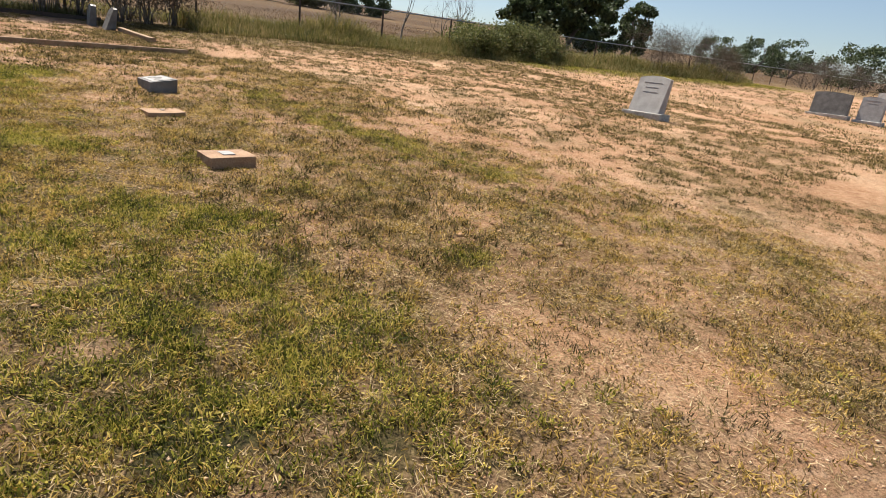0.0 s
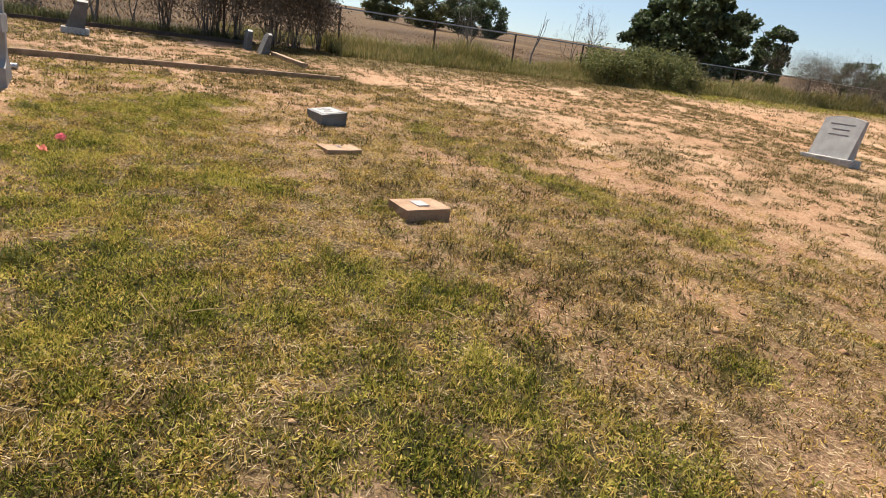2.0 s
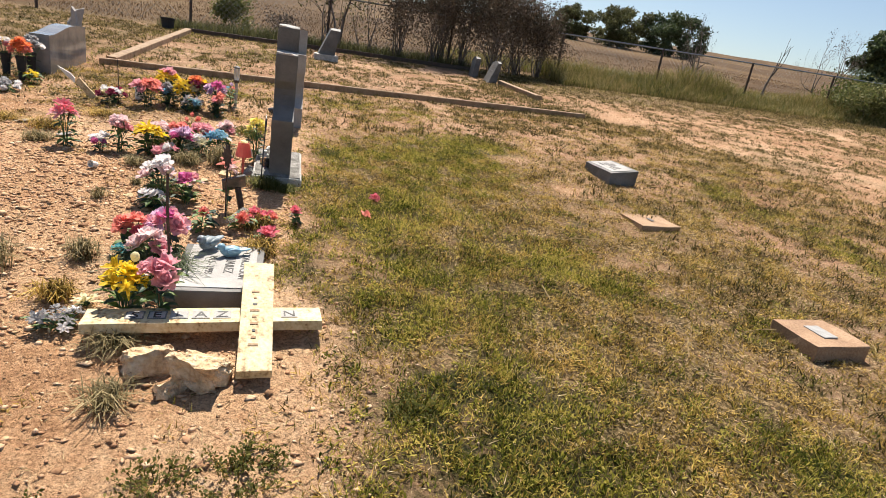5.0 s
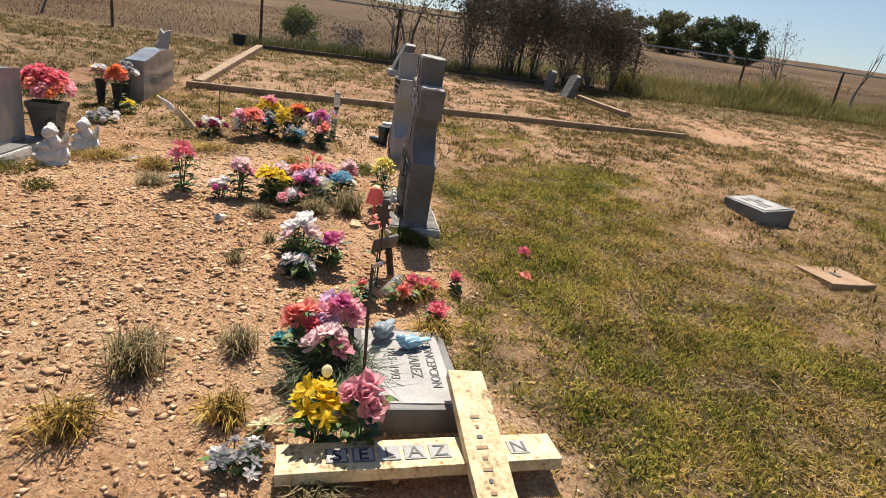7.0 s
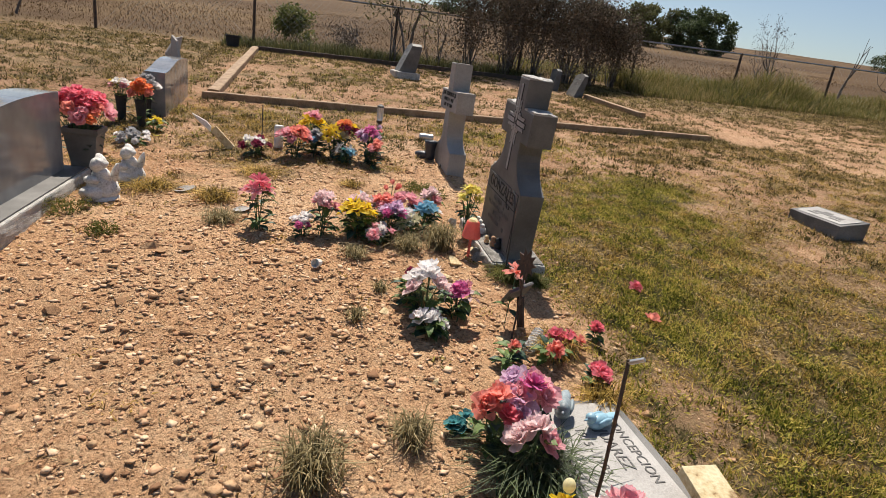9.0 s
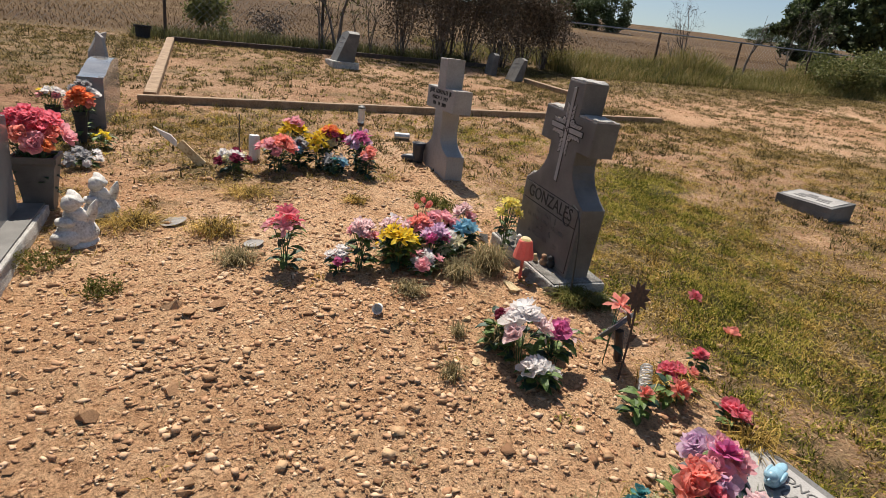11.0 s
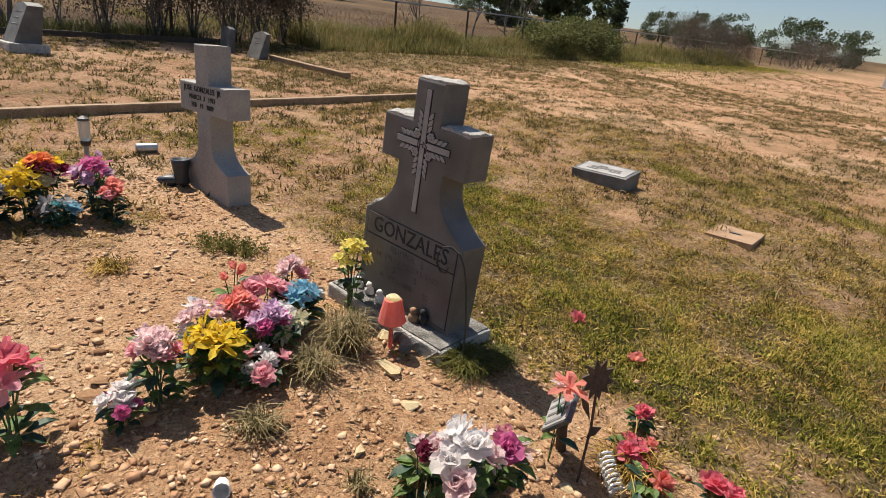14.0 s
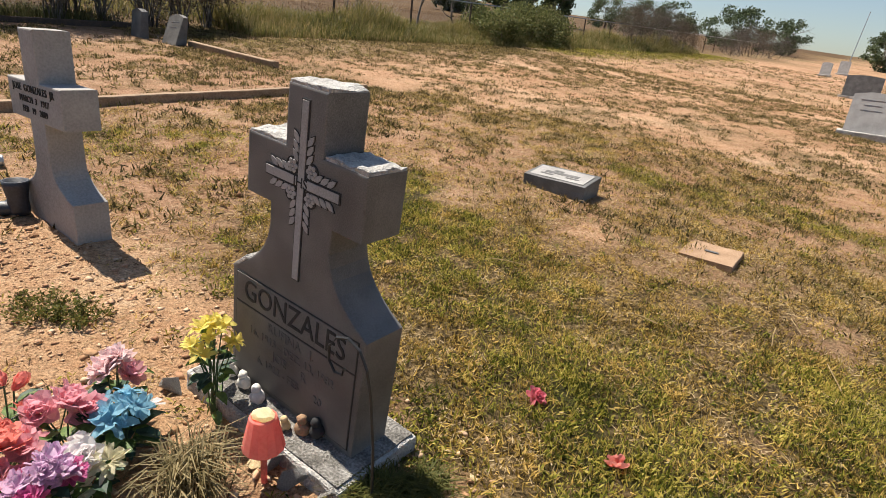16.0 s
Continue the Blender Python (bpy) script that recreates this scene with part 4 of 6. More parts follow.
# green shrubs and dead brush along the fence
plant("leafy_shrub", -11.6, 19.2, 1.25, 1.7, 9, 3, 0.02, LEAF_GREEN, 12, 0.05, 0.16, "green leafy shrub growing along the fence", "shrub", 70, TWIG, "green shrubs")
plant("leafy_shrub", -11.7, 21.8, 1.5, 1.6, 9, 3, 0.02, LEAF_GREEN, 10, 0.05, 0.16, "green leafy shrub growing along the fence", "shrub", 71, TWIG, "green shrubs")
plant("leafy_shrub", -12.0, 24.4, 1.5, 1.6, 8, 3, 0.02, LEAF_OLIVE, 7, 0.06, 0.16, "olive leafy shrub growing along the fence", "shrub", 72, TWIG, "green shrubs")
for i, (u, v, h, s) in enumerate(((-11.9, 34.6, 2.9, 2.2), (-11.8, 38.4, 3.1, 2.3), (-11.2, 41.5, 2.2, 1.9), (-10.5, 56.0, 2.7, 2.8), (-10.2, 61.5, 2.6, 3.0), (-9.5, 68.0, 2.6, 3.2))):
    plant("dead_brush", u, v, h, s, 12, 4, 0.03, BRUSH_GREY if i % 2 else BRUSH, 5.0, 0.022, 0.18, "grey-brown dead brush shrub along the fence", "shrub", 80 + i, TWIG, "dead brush")


def far_place(az, d):
    """Row coordinates of a place d metres off in the direction az, in degrees east of ahead."""
    return to_uv(d * math.sin(radians(az)), d * math.cos(radians(az)))


def far_tree(az, d, height, spread, seed, label="distant dark-green oak tree with a broad crown", leaf=LEAF_DARK, per=34, base=0.06):
    u, v = far_place(az, d)
    rand = np.random.default_rng(seed)
    t = thing("oak_tree", at(u, v), label, "tree", "distant trees")
    segs, tips = grow(rand, height * 0.92, spread, 1, 3, 0.05 * height, 0.0, 0.9)
    w = new("trunk", mesh_from("trunk", *prisms(segs, 5), [BARK]))
    w.parent = t
    lobes = []
    for _ in range(46):
        a, r = rand.uniform(0, 2 * math.pi), math.sqrt(rand.uniform(0, 1))
        zz = rand.uniform(base, 0.95)
        lim = spread * math.sqrt(max(0.08, 1 - ((zz - 0.45) / 0.6) ** 2))
        lobes.append((math.cos(a) * r * lim * 0.9, math.sin(a) * r * lim * 0.9, zz * height))
    lobes = np.array(lobes)
    n = int(per * 420)
    pick = lobes[rand.integers(0, len(lobes), n)]
    wig = rand.normal(0, 1, (n, 3))
    wig = wig / np.linalg.norm(wig, axis=1, keepdims=True) * (rand.uniform(0.35, 1, (n, 1)) ** 0.5) * spread * rand.uniform(0.10, 0.26, (n, 1))
    wig[:, 2] *= 0.7
    f = new("crown", mesh_from("crown", *leaf_quads(rand, pick + wig, 0.05, 0.028 * height, 0.6), [leaf]))
    f.parent = t


far_tree(10.8, 62, 7.4, 4.4, 101, per=40)
far_tree(7.4, 66, 6.6, 3.8, 106, per=34)
far_tree(15.6, 70, 6.0, 3.6, 102, per=26)
far_tree(-8.6, 84, 5.0, 4.6, 103, leaf=LEAF_DARK)
far_tree(-13.0, 86, 5.2, 4.8, 104, leaf=LEAF_OLIVE)
far_tree(-17.5, 90, 4.6, 3.5, 105, leaf=LEAF_OLIVE)
for i, (az, d, h, s) in enumerate(((26.5, 120, 5.6, 5.0), (29.5, 125, 6.2, 5.5), (34.0, 118, 6.3, 6.0), (37.5, 120, 5.6, 5.0), (23.5, 130, 5.2, 5.0), (44.6, 95, 5.0, 3.6), (47.8, 98, 3.6, 3.0), (8.2, 240, 6.0, 7.0), (7.2, 235, 5.0, 6.0), (-24, 140, 6.0, 6.0), (-29, 150, 6.0, 6.0))):
    far_tree(az, d, h, s, 110 + i, "distant dark-green tree on the skyline", per=13, base=0.04)


def utility_pole():
    x, y = 150 * math.sin(radians(43.4)), 150 * math.cos(radians(43.4))
    solid("utility_pole", tube([(0, 0, -0.5), (1.2, 0, 10)], 0.10, 6, 0.7), STEEL, Matrix.Translation((x, y, float(lift(x, y)))), "thin distant grey pole leaning on the skyline", "pole")


utility_pole()


def strip_grass(name, label, material, n, u0, u1, v0, v1, length, width, seed, thin=None, rise=0.0):
    """Standing grass blades, bent over, between two lines along the rows."""
    rand = np.random.default_rng(seed)
    u, v = rand.uniform(u0, u1, n), rand.uniform(v0, v1, n)
    if thin is not None:
        keep = rand.uniform(0, 1, n) < thin(u, v)
        u, v = u[keep], v[keep]
    n = len(u)
    x, y = xy(u, v)
    z = height(x, y)
    ang = rand.uniform(0, 2 * math.pi, n)
    ln = length * rand.uniform(0.45, 1.25, n) * (1 + 0.3 * ripple(x, y, 0.9, 1.0))
    ln = ln * (0.22 + 0.78 * np.clip((u1 - u) / rise, 0, 1)) * (1 + 0.35 * ripple(u, v, 0.55, 2.4)) if rise else ln
    bend = rand.uniform(0.15, 0.75, n)
    d = np.stack([np.cos(ang), np.sin(ang), np.zeros(n)], 1)
    s = np.stack([-np.sin(ang), np.cos(ang), np.zeros(n)], 1) * (width * rand.uniform(0.6, 1.4, n))[:, None]
    p = np.stack([x, y, z - 0.01], 1)
    mid = p + d * (ln * bend * 0.3)[:, None] + np.array([0, 0, 1]) * (ln * 0.6)[:, None]
    tip = p + d * (ln * bend)[:, None] + np.array([0, 0, 1]) * (ln * (1 - 0.3 * bend))[:, None]
    verts = np.stack([p - s, p + s, mid + s * 0.8, mid - s * 0.8, tip + s * 0.15, tip - s * 0.15], 1).reshape(-1, 3)
    b = (np.arange(n) * 6)[:, None]
    faces = np.concatenate([b + np.array([[0, 1, 2, 3]]), b + np.array([[3, 2, 4, 5]])], 0)
    tagged(new(name, mesh_from(name, verts, faces, [material])), label, "grass", kind="stuff")


strip_grass("tall_grass", "tall green-yellow grass along the fence", TALL_GRASS, 30000, -12.7, -10.5, 7.3, 24, 0.68, 0.008, 1, rise=1.6)
strip_grass("field_grass", "tan and olive dry grass of the field behind the fence", TALL_GRASS, 15000, -18, -12.6, 5, 27, 0.24, 0.008, 6)
strip_grass("tall_grass", "tall green-yellow grass along the far fence", TALL_GRASS, 20000, -12.8, -10.6, 24, 46, 0.75, 0.012, 2, rise=1.4)
strip_grass("tall_grass", "weedy grass at the foot of the thicket", LEAF_OLIVE, 6500, -12.6, -11.4, -3.2, 5.0, 0.28, 0.006, 3)
strip_grass("field_grass", "rust-brown dry grass of the open field", FIELD_GRASS, 26000, -26, -12.5, -16, 24, 0.085, 0.007, 4)
strip_grass("field_grass", "rust-brown dry grass of the far field", FIELD_GRASS, 12000, -40, -26, -30, 40, 0.09, 0.012, 5)

# ---- mown grass, weeds, pebbles ----


def tufts(name, label, material, centres, per, spread, length, width, seed, flat=(0.2, 1.2), cat="grass", tri=False):
    """Small leaves in clumps round the centres, leaning every way."""
    rand = np.random.default_rng(seed)
    x = np.repeat(centres[0], per) + rand.normal(0, spread, len(centres[0]) * per)
    y = np.repeat(centres[1], per) + rand.normal(0, spread, len(centres[0]) * per)
    n = len(x)
    z = height(x, y)
    ang = rand.uniform(0, 2 * math.pi, n)
    el = rand.uniform(flat[0], flat[1], n)
    ln = length * rand.uniform(0.4, 1.4, n)
    d = np.stack([np.cos(ang) * np.cos(el), np.sin(ang) * np.cos(el), np.sin(el)], 1)
    roll = rand.uniform(-0.9, 0.9, n)
    s = np.stack([-np.sin(ang) * np.cos(roll), np.cos(ang) * np.cos(roll), np.sin(roll)], 1) * (width * rand.uniform(0.6, 1.4, n))[:, None]
    p = np.stack([x, y, z + rand.uniform(-0.004, 0.010, n)], 1)
    mid = p + d * (ln * 0.55)[:, None]
    tip = p + d * ln[:, None] - np.array([0, 0, 1]) * (ln * 0.15)[:, None]
    if tri:
        verts = np.stack([p - s, p + s, tip], 1).reshape(-1, 3)
    else:
        verts = np.stack([p, mid + s, tip, mid - s], 1).reshape(-1, 3)
    k = 3 if tri else 4
    tagged(new(name, mesh_from(name, verts, np.arange(k * n).reshape(-1, k), [material])), label, cat, kind="stuff")


def scatter(n, u0, u1, v0, v1, chance, seed):
    rand = np.random.default_rng(seed)
    u, v = rand.uniform(u0, u1, n), rand.uniform(v0, v1, n)
    keep = rand.uniform(0, 1, n) < chance(u, v)
    return xy(u[keep], v[keep])


def near_green(u, v):
    c, g = cover(u, v)
    return c ** 1.4 / (1 + np.exp((0.38 - g) * 9)) * np.clip(0.85 + 0.9 * patchy(u, v, 9.0, 5), 0, 1)


def near_olive(u, v):
    c, g = cover(u, v)
    return c ** 1.2 * (0.95 - 0.65 / (1 + np.exp((0.45 - g) * 8))) * np.clip(0.75 + 1.1 * patchy(u, v, 9.0, 6), 0, 1)


def near_dry(u, v):
    c, g = cover(u, v)
    return np.clip(c * 1.1, 0, 1) * (0.62 - 0.55 * g) * (1 - 0.5 * (v < 2.4) * (c > 0.6) * (u < 3.4)) * (1 + 0.5 * (u > 3.6)) * np.clip(0.7 + patchy(u, v, 7.0, 8), 0, 1) + 0.015


tufts("lawn", "short green weedy lawn with clover leaves", GRASS_GREEN, scatter(46000, -4, 7.0, -0.8, 6.4, near_green, 11), 16, 0.024, 0.030, 0.0040, 21, (0.2, 1.3))
tufts("lawn", "fine green mown grass blades", GRASS_GREEN, scatter(36000, -4, 7.0, -0.8, 6.4, near_green, 41), 16, 0.030, 0.052, 0.0021, 42, (0.5, 1.4), tri=True)
tufts("lawn", "olive-brown mown grass", GRASS_OLIVE, scatter(96000, -4.6, 7.0, -3.3, 6.8, near_olive, 12), 14, 0.03, 0.038, 0.0032, 22, (0.15, 1.2), tri=True)
tufts("dry_grass", "straw-coloured dead grass lying flat", GRASS_DRY, scatter(76000, -4.6, 7.0, -3.3, 7, near_dry, 13), 14, 0.045, 0.044, 0.0020, 23, (0.0, 0.7), tri=True)


def far_tuft(u, v):
    c, g = cover(u, v)
    return np.clip(0.16 + 0.8 * c + 0.5 * patchy(u, v, 0.8, 11) + 0.75 * patchy(u, v, 4.0, 12), 0, 1) * (1 - 0.6 * bare(u, v) * (u > -3))


tufts("grass_tufts", "scattered olive-brown grass tufts on bare soil", TUFT, scatter(52000, -12, 5.0, 2.6, 18, far_tuft, 14), 9, 0.030, 0.060, 0.0055, 24, (0.3, 1.3), tri=True)
tufts("grass_tufts", "scattered olive-brown grass tufts on bare soil", TUFT, scatter(19000, -12, -1.8, -10, 5.5, far_tuft, 15), 9, 0.032, 0.065, 0.008, 25, (0.3, 1.3), tri=True)
tufts("grass_tufts", "scattered green grass tufts near the fence", GRASS_GREEN, scatter(38000, -12, -2.5, -3, 24, near_green, 16), 9, 0.05, 0.06, 0.006, 26, (0.3, 1.3), tri=True)
tufts("grass_tufts", "low green grass strip along the far fence", GRASS_GREEN, scatter(9000, -11.5, -6.5, 20, 48, lambda u, v: 0.75 / (1 + np.exp((u + 8.7) * 2)) * np.clip(0.7 + patchy(u, v, 0.9, 31), 0, 1), 43), 9, 0.09, 0.10, 0.010, 44, (0.3, 1.2), tri=True)
tufts("grass_tufts", "sparse dry tufts on the far slope", TUFT, scatter(9000, -12, 8, 14, 45, far_tuft, 17), 7, 0.07, 0.10, 0.012, 27, (0.4, 1.3), tri=True)
tufts("grass_tufts", "small grass tufts on sandy soil", TUFT, scatter(9000, 3, 8, 3.2, 9, far_tuft, 18), 14, 0.024, 0.040, 0.0026, 28, (0.3, 1.3), tri=True)


tufts("straw", "bits of dry straw on bare sandy soil", GRASS_DRY, scatter(9000, -12, 7.5, 2.5, 14, lambda u, v: 0.6 - 0.4 * cover(u, v)[0], 19), 5, 0.07, 0.05, 0.0022, 29, (0.0, 0.5), tri=True)
tufts("straw", "bits of dry straw round the graves", GRASS_DRY, scatter(6000, -11, 3.8, -3.5, 2.5, lambda u, v: 0.6 - 0.4 * cover(u, v)[0], 20), 4, 0.07, 0.04, 0.0016, 30, (0.0, 0.5), tri=True)


def weed(u, v, r, h, n, material, label, seed, thin=0.0035):
    """One grass tuft or weed: arching blades from one root."""
    rand = np.random.default_rng(seed)
    ang = rand.uniform(0, 2 * math.pi, n)
    o = rand.normal(0, r * 0.3, (n, 2))
    lean = rand.uniform(0.1, 1.0, n)
    ln = h * rand.uniform(0.5, 1.2, n)
    d = np.stack([np.cos(ang), np.sin(ang), np.zeros(n)], 1)
    s = np.stack([-np.sin(ang), np.cos(ang), np.zeros(n)], 1) * thin
    p = np.stack([o[:, 0], o[:, 1], np.full(n, -0.015)], 1)
    mid = p + d * (r * lean * 0.5)[:, None] + np.array([0, 0, 1]) * (ln * 0.75)[:, None]
    tip = p + d * (r * lean * 1.4)[:, None] + np.array([0, 0, 1]) * (ln * (1 - 0.45 * lean))[:, None]
    verts = np.stack([p - s, p + s, mid + s, mid - s, tip + s * 0.2, tip - s * 0.2], 1).reshape(-1, 3)
    b = (np.arange(n) * 6)[:, None]
    faces = np.concatenate([b + np.array([[0, 1, 2, 3]]), b + np.array([[3, 2, 4, 5]])], 0)
    ob = new("grass_tuft", mesh_from("grass_tuft", verts, faces, [material]))
    ob.matrix_world = at(u, v)
    tagged(ob, label, "grass tuft", "tufts round the graves")


def leafy_weed(u, v, r, h, n, label, seed):
    """One low broad-leaved weed: short stems with many small oval leaves."""
    rand = np.random.default_rng(seed)
    t = thing("weed", at(u, v), label, "weed", "tufts round the graves")
    m = max(8, n // 7)
    a, q = rand.uniform(0, 2 * math.pi, m), np.sqrt(rand.uniform(0, 1, m)) * r
    tops = np.stack([np.cos(a) * q, np.sin(a) * q, h * (1.1 - 0.6 * (q / r) ** 2) * rand.uniform(0.6, 1.1, m)], 1)
    feet = tops * np.array([0.45, 0.45, 0]) - np.array([0, 0, 0.012])
    w = new("stalk", mesh_from("stalk", *prisms(np.concatenate([feet, tops, np.full((m, 1), 0.0018), np.full((m, 1), 0.001)], 1)), [GRASS_OLIVE]))
    w.parent = t
    tagged(w, kind="stuff")
    k = rand.integers(0, m, n * 4)
    along = rand.uniform(0.15, 1.05, (n * 4, 1))
    f = new("foliage", mesh_from("foliage", *leaf_quads(rand, feet[k] * (1 - along) + tops[k] * along + np.array([0, 0, 0.006]), 0.010, 0.0075, 0.5), [WEED]))
    f.parent = t


for i, (u, v, r, h, n, mat) in enumerate((
        (1.86, -1.32, 0.13, 0.20, 220, 0), (1.71, -0.96, 0.09, 0.12, 130, 0), (2.18, -1.44, 0.12, 0.11, 150, 1), (2.13, -0.94, 0.10, 0.11, 140, 1), (-0.03, -0.48, 0.13, 0.20, 230, 0), (0.37, -0.13, 0.13, 0.10, 420, 5), (0.42, 0.02, 0.10, 0.08, 240, 5),
        (-0.33, -1.86, 0.13, 0.10, 150, 0), (-0.77, -1.95, 0.17, 0.09, 200, 1), (0.05, -0.72, 0.12, 0.12, 170, 0), (0.22, -1.05, 0.09, 0.09, 120, 0), (-0.25, -0.95, 0.16, 0.15, 230, 0), (3.24, -0.07, 0.16, 0.10, 220, 2),
        (3.28, -0.30, 0.14, 0.09, 170, 2), (2.95, 0.55, 0.14, 0.09, 170, 2), (0.72, -0.75, 0.11, 0.12, 150, 0), (0.62, -0.95, 0.05, 0.08, 60, 0), (1.93, -0.57, 0.19, 0.18, 520, 4), (1.15, -0.15, 0.14, 0.12, 200, 1),
        (1.55, -0.1, 0.13, 0.12, 180, 1), (-0.45, -2.75, 0.18, 0.12, 220, 2), (-1.0, -2.4, 0.2, 0.09, 200, 1), (2.5, -0.62, 0.12, 0.1, 160, 0), (2.85, -0.55, 0.1, 0.09, 130, 0), (3.0, -0.9, 0.08, 0.09, 100, 2), (2.9, -1.25, 0.09, 0.1, 110, 0),
        (-0.72, 0.42, 0.14, 0.09, 170, 2), (-1.3, -0.95, 0.12, 0.07, 120, 1), (-1.5, -1.7, 0.2, 0.06, 200, 1), (0.9, -1.1, 0.06, 0.09, 60, 0), (3.45, -0.2, 0.14, 0.10, 190, 2), (3.6, 0.35, 0.13, 0.08, 160, 2),
        (2.35, -1.9, 0.07, 0.08, 80, 0), (3.2, -1.5, 0.07, 0.08, 80, 2), (2.9, -1.75, 0.06, 0.07, 70, 0), (-0.05, -2.5, 0.13, 0.1, 160, 2), (3.7, -0.05, 0.16, 0.10, 260, 2), (3.55, 0.1, 0.12, 0.1, 200, 2), (3.75, -0.6, 0.08, 0.09, 110, 2), (3.35, -0.62, 0.06, 0.07, 70, 2), (-1.28, -0.38, 0.17, 0.10, 330, 2), (-1.15, -0.28, 0.12, 0.08, 200, 2))):
    if mat == 2:
        leafy_weed(u, v, r, h * 0.7, n, "green small-leaved weed growing on bare soil", 300 + i)
    else:
        # the tufts at the granite base get darker blades for the cross's shade
        weed(u, v, r, h, int(n * 1.8), (GREY_TUFT, GRASS_OLIVE, WEED, GRASS_GREEN, LEAF_DARK, WEED)[mat], ("olive arching grass tuft on stony soil", "dry straw-coloured grass tuft", "", "green arching grass tuft by the flowers", "dark green artificial grass tuft among cloth flowers", "lush green grass tuft at the granite base, coloured darker for the cross's shade")[mat], 300 + i, 0.0021)


def pebbles(name, label, n, u0, u1, v0, v1, size, chance, seed, material=STONE, coarse=False):
    rand = np.random.default_rng(seed)
    u, v = rand.uniform(u0, u1, n), rand.uniform(v0, v1, n)
    keep = rand.uniform(0, 1, n) < chance(u, v)
    u, v = u[keep], v[keep]
    n = len(u)
    x, y = xy(u, v)
    z = height(x, y)
    if coarse:
        base = np.array([(a, b, c) for a in (-0.8, 0.8) for b in (-0.8, 0.8) for c in (-0.8, 0.8)])
        tri = np.array([(0, 1, 3), (0, 3, 2), (4, 6, 7), (4, 7, 5), (0, 4, 5), (0, 5, 1), (2, 3, 7), (2, 7, 6), (0, 2, 6), (0, 6, 4), (1, 5, 7), (1, 7, 3)])
    else:
        base = np.array([(1, 0, 0), (0, 1, 0), (-1, 0, 0), (0, -1, 0), (0, 0, 1), (0, 0, -1)], float)
        tri = np.array([(0, 1, 4), (1, 2, 4), (2, 3, 4), (3, 0, 4), (1, 0, 5), (2, 1, 5), (3, 2, 5), (0, 3, 5)])
    s = size * np.minimum(rand.lognormal(0, 0.55, (n, 1, 1)), 2.3)
    shape = rand.uniform(0.5, 1.4, (n, 1, 3)) * np.array([1, 1, 0.5])
    jag = rand.uniform(0.35, 1.35, (n, len(base), 1))
    a = rand.uniform(0, 2 * math.pi, n)
    p = base[None] * jag * shape * s
    px = p[..., 0] * np.cos(a)[:, None] - p[..., 1] * np.sin(a)[:, None]
    py = p[..., 0] * np.sin(a)[:, None] + p[..., 1] * np.cos(a)[:, None]
    p = np.stack([px + x[:, None], py + y[:, None], p[..., 2] + z[:, None] + s[:, :, 0] * 0.12], -1)
    faces = (np.arange(n) * len(base))[:, None, None] + tri[None]
    tagged(new(name, mesh_from(name, p.reshape(-1, 3), faces.reshape(-1, 3), [material])), label, "gravel", kind="stuff")


def stony(u, v):
    m = np.exp(-((u - 0.75) / 1.1) ** 2 - ((v + 1.55) / 0.95) ** 2)
    m2 = np.exp(-((u + 2.1) / 0.7) ** 2 - ((v + 0.75) / 0.9) ** 2)
    return np.clip(1.15 * m + 0.7 * m2 + 0.10, 0, 1) * bare(u, v)


pebbles("gravel", "tan gravel and small stones over the grave", 52000, -3.2, 4.2, -3.2, 0.3, 0.0056, stony, 31)
pebbles("gravel", "tan stones over the grave", 3200, -3.0, 3.2, -3.0, 0.1, 0.0095, stony, 32, coarse=True)
pebbles("gravel", "pale small stones on bare soil", 5000, -11, 7, -3.5, 14, 0.008, lambda u, v: 0.35 * (1 - cover(u, v)[0]), 33, coarse=True)
CLOD = surface("soil_clod", [(0.3, (0.36, 0.19, 0.10)), (0.5, (0.53, 0.32, 0.185)), (0.7, (0.66, 0.46, 0.30))], 9, 60, 0.95, 0.4, island=0.5)
pebbles("soil_clods", "clods of reddish soil", 14000, -3.2, 4.4, -3.2, 0.4, 0.010, lambda u, v: bare(u, v) * 0.8, 34, CLOD)

pebbles("soil_clods", "clods and small stones scattered over the slope", 15000, -11, 5, -3, 13, 0.016, lambda u, v: (1 - cover(u, v)[0]) * (0.35 + 0.5 * ripple(u, v, 2.6, 1.3)), 35, STONE)

pebbles("soil_crumbs", "crumbs of dry reddish soil between the grass", 30000, 1.5, 7.2, 0.2, 7.0, 0.0055, lambda u, v: 0.06 + 0.6 * (1 - cover(u, v)[0]), 36, CLOD)
pebbles("soil_clods", "rough clods of brown soil on the grave", 9000, -1.2, 3.2, -3.0, 0.1, 0.0075, stony, 37, CLOD, coarse=True)

# ---- single stones ----


def stone_mesh(seed, squash):
    rand = np.random.default_rng(int(seed * 10))
    bm = bmesh.new()
    for p in rand.normal(0, 1, (9, 3)):
        p = Vector(p).normalized() * rand.uniform(0.75, 1.15)
        bm.verts.new((p.x * squash[0], p.y * squash[1], p.z * squash[2]))
    hull = bmesh.ops.convex_hull(bm, input=bm.verts)
    loose = [g for g in hull["geom_interior"] + hull["geom_unused"] if isinstance(g, bmesh.types.BMVert)]
    bmesh.ops.delete(bm, geom=list(set(loose)), context="VERTS")
    return bm


STONES = [mesh_of("stone", stone_mesh(i + 1.0, (1, 0.75 + 0.05 * (i % 3), 0.38 + 0.08 * (i % 4))), STONE) for i in range(7)]
PALE = [mesh_of("stone", stone_mesh(i + 21.0, (1, 0.7, 0.45)), STONE_PALE) for i in range(3)]


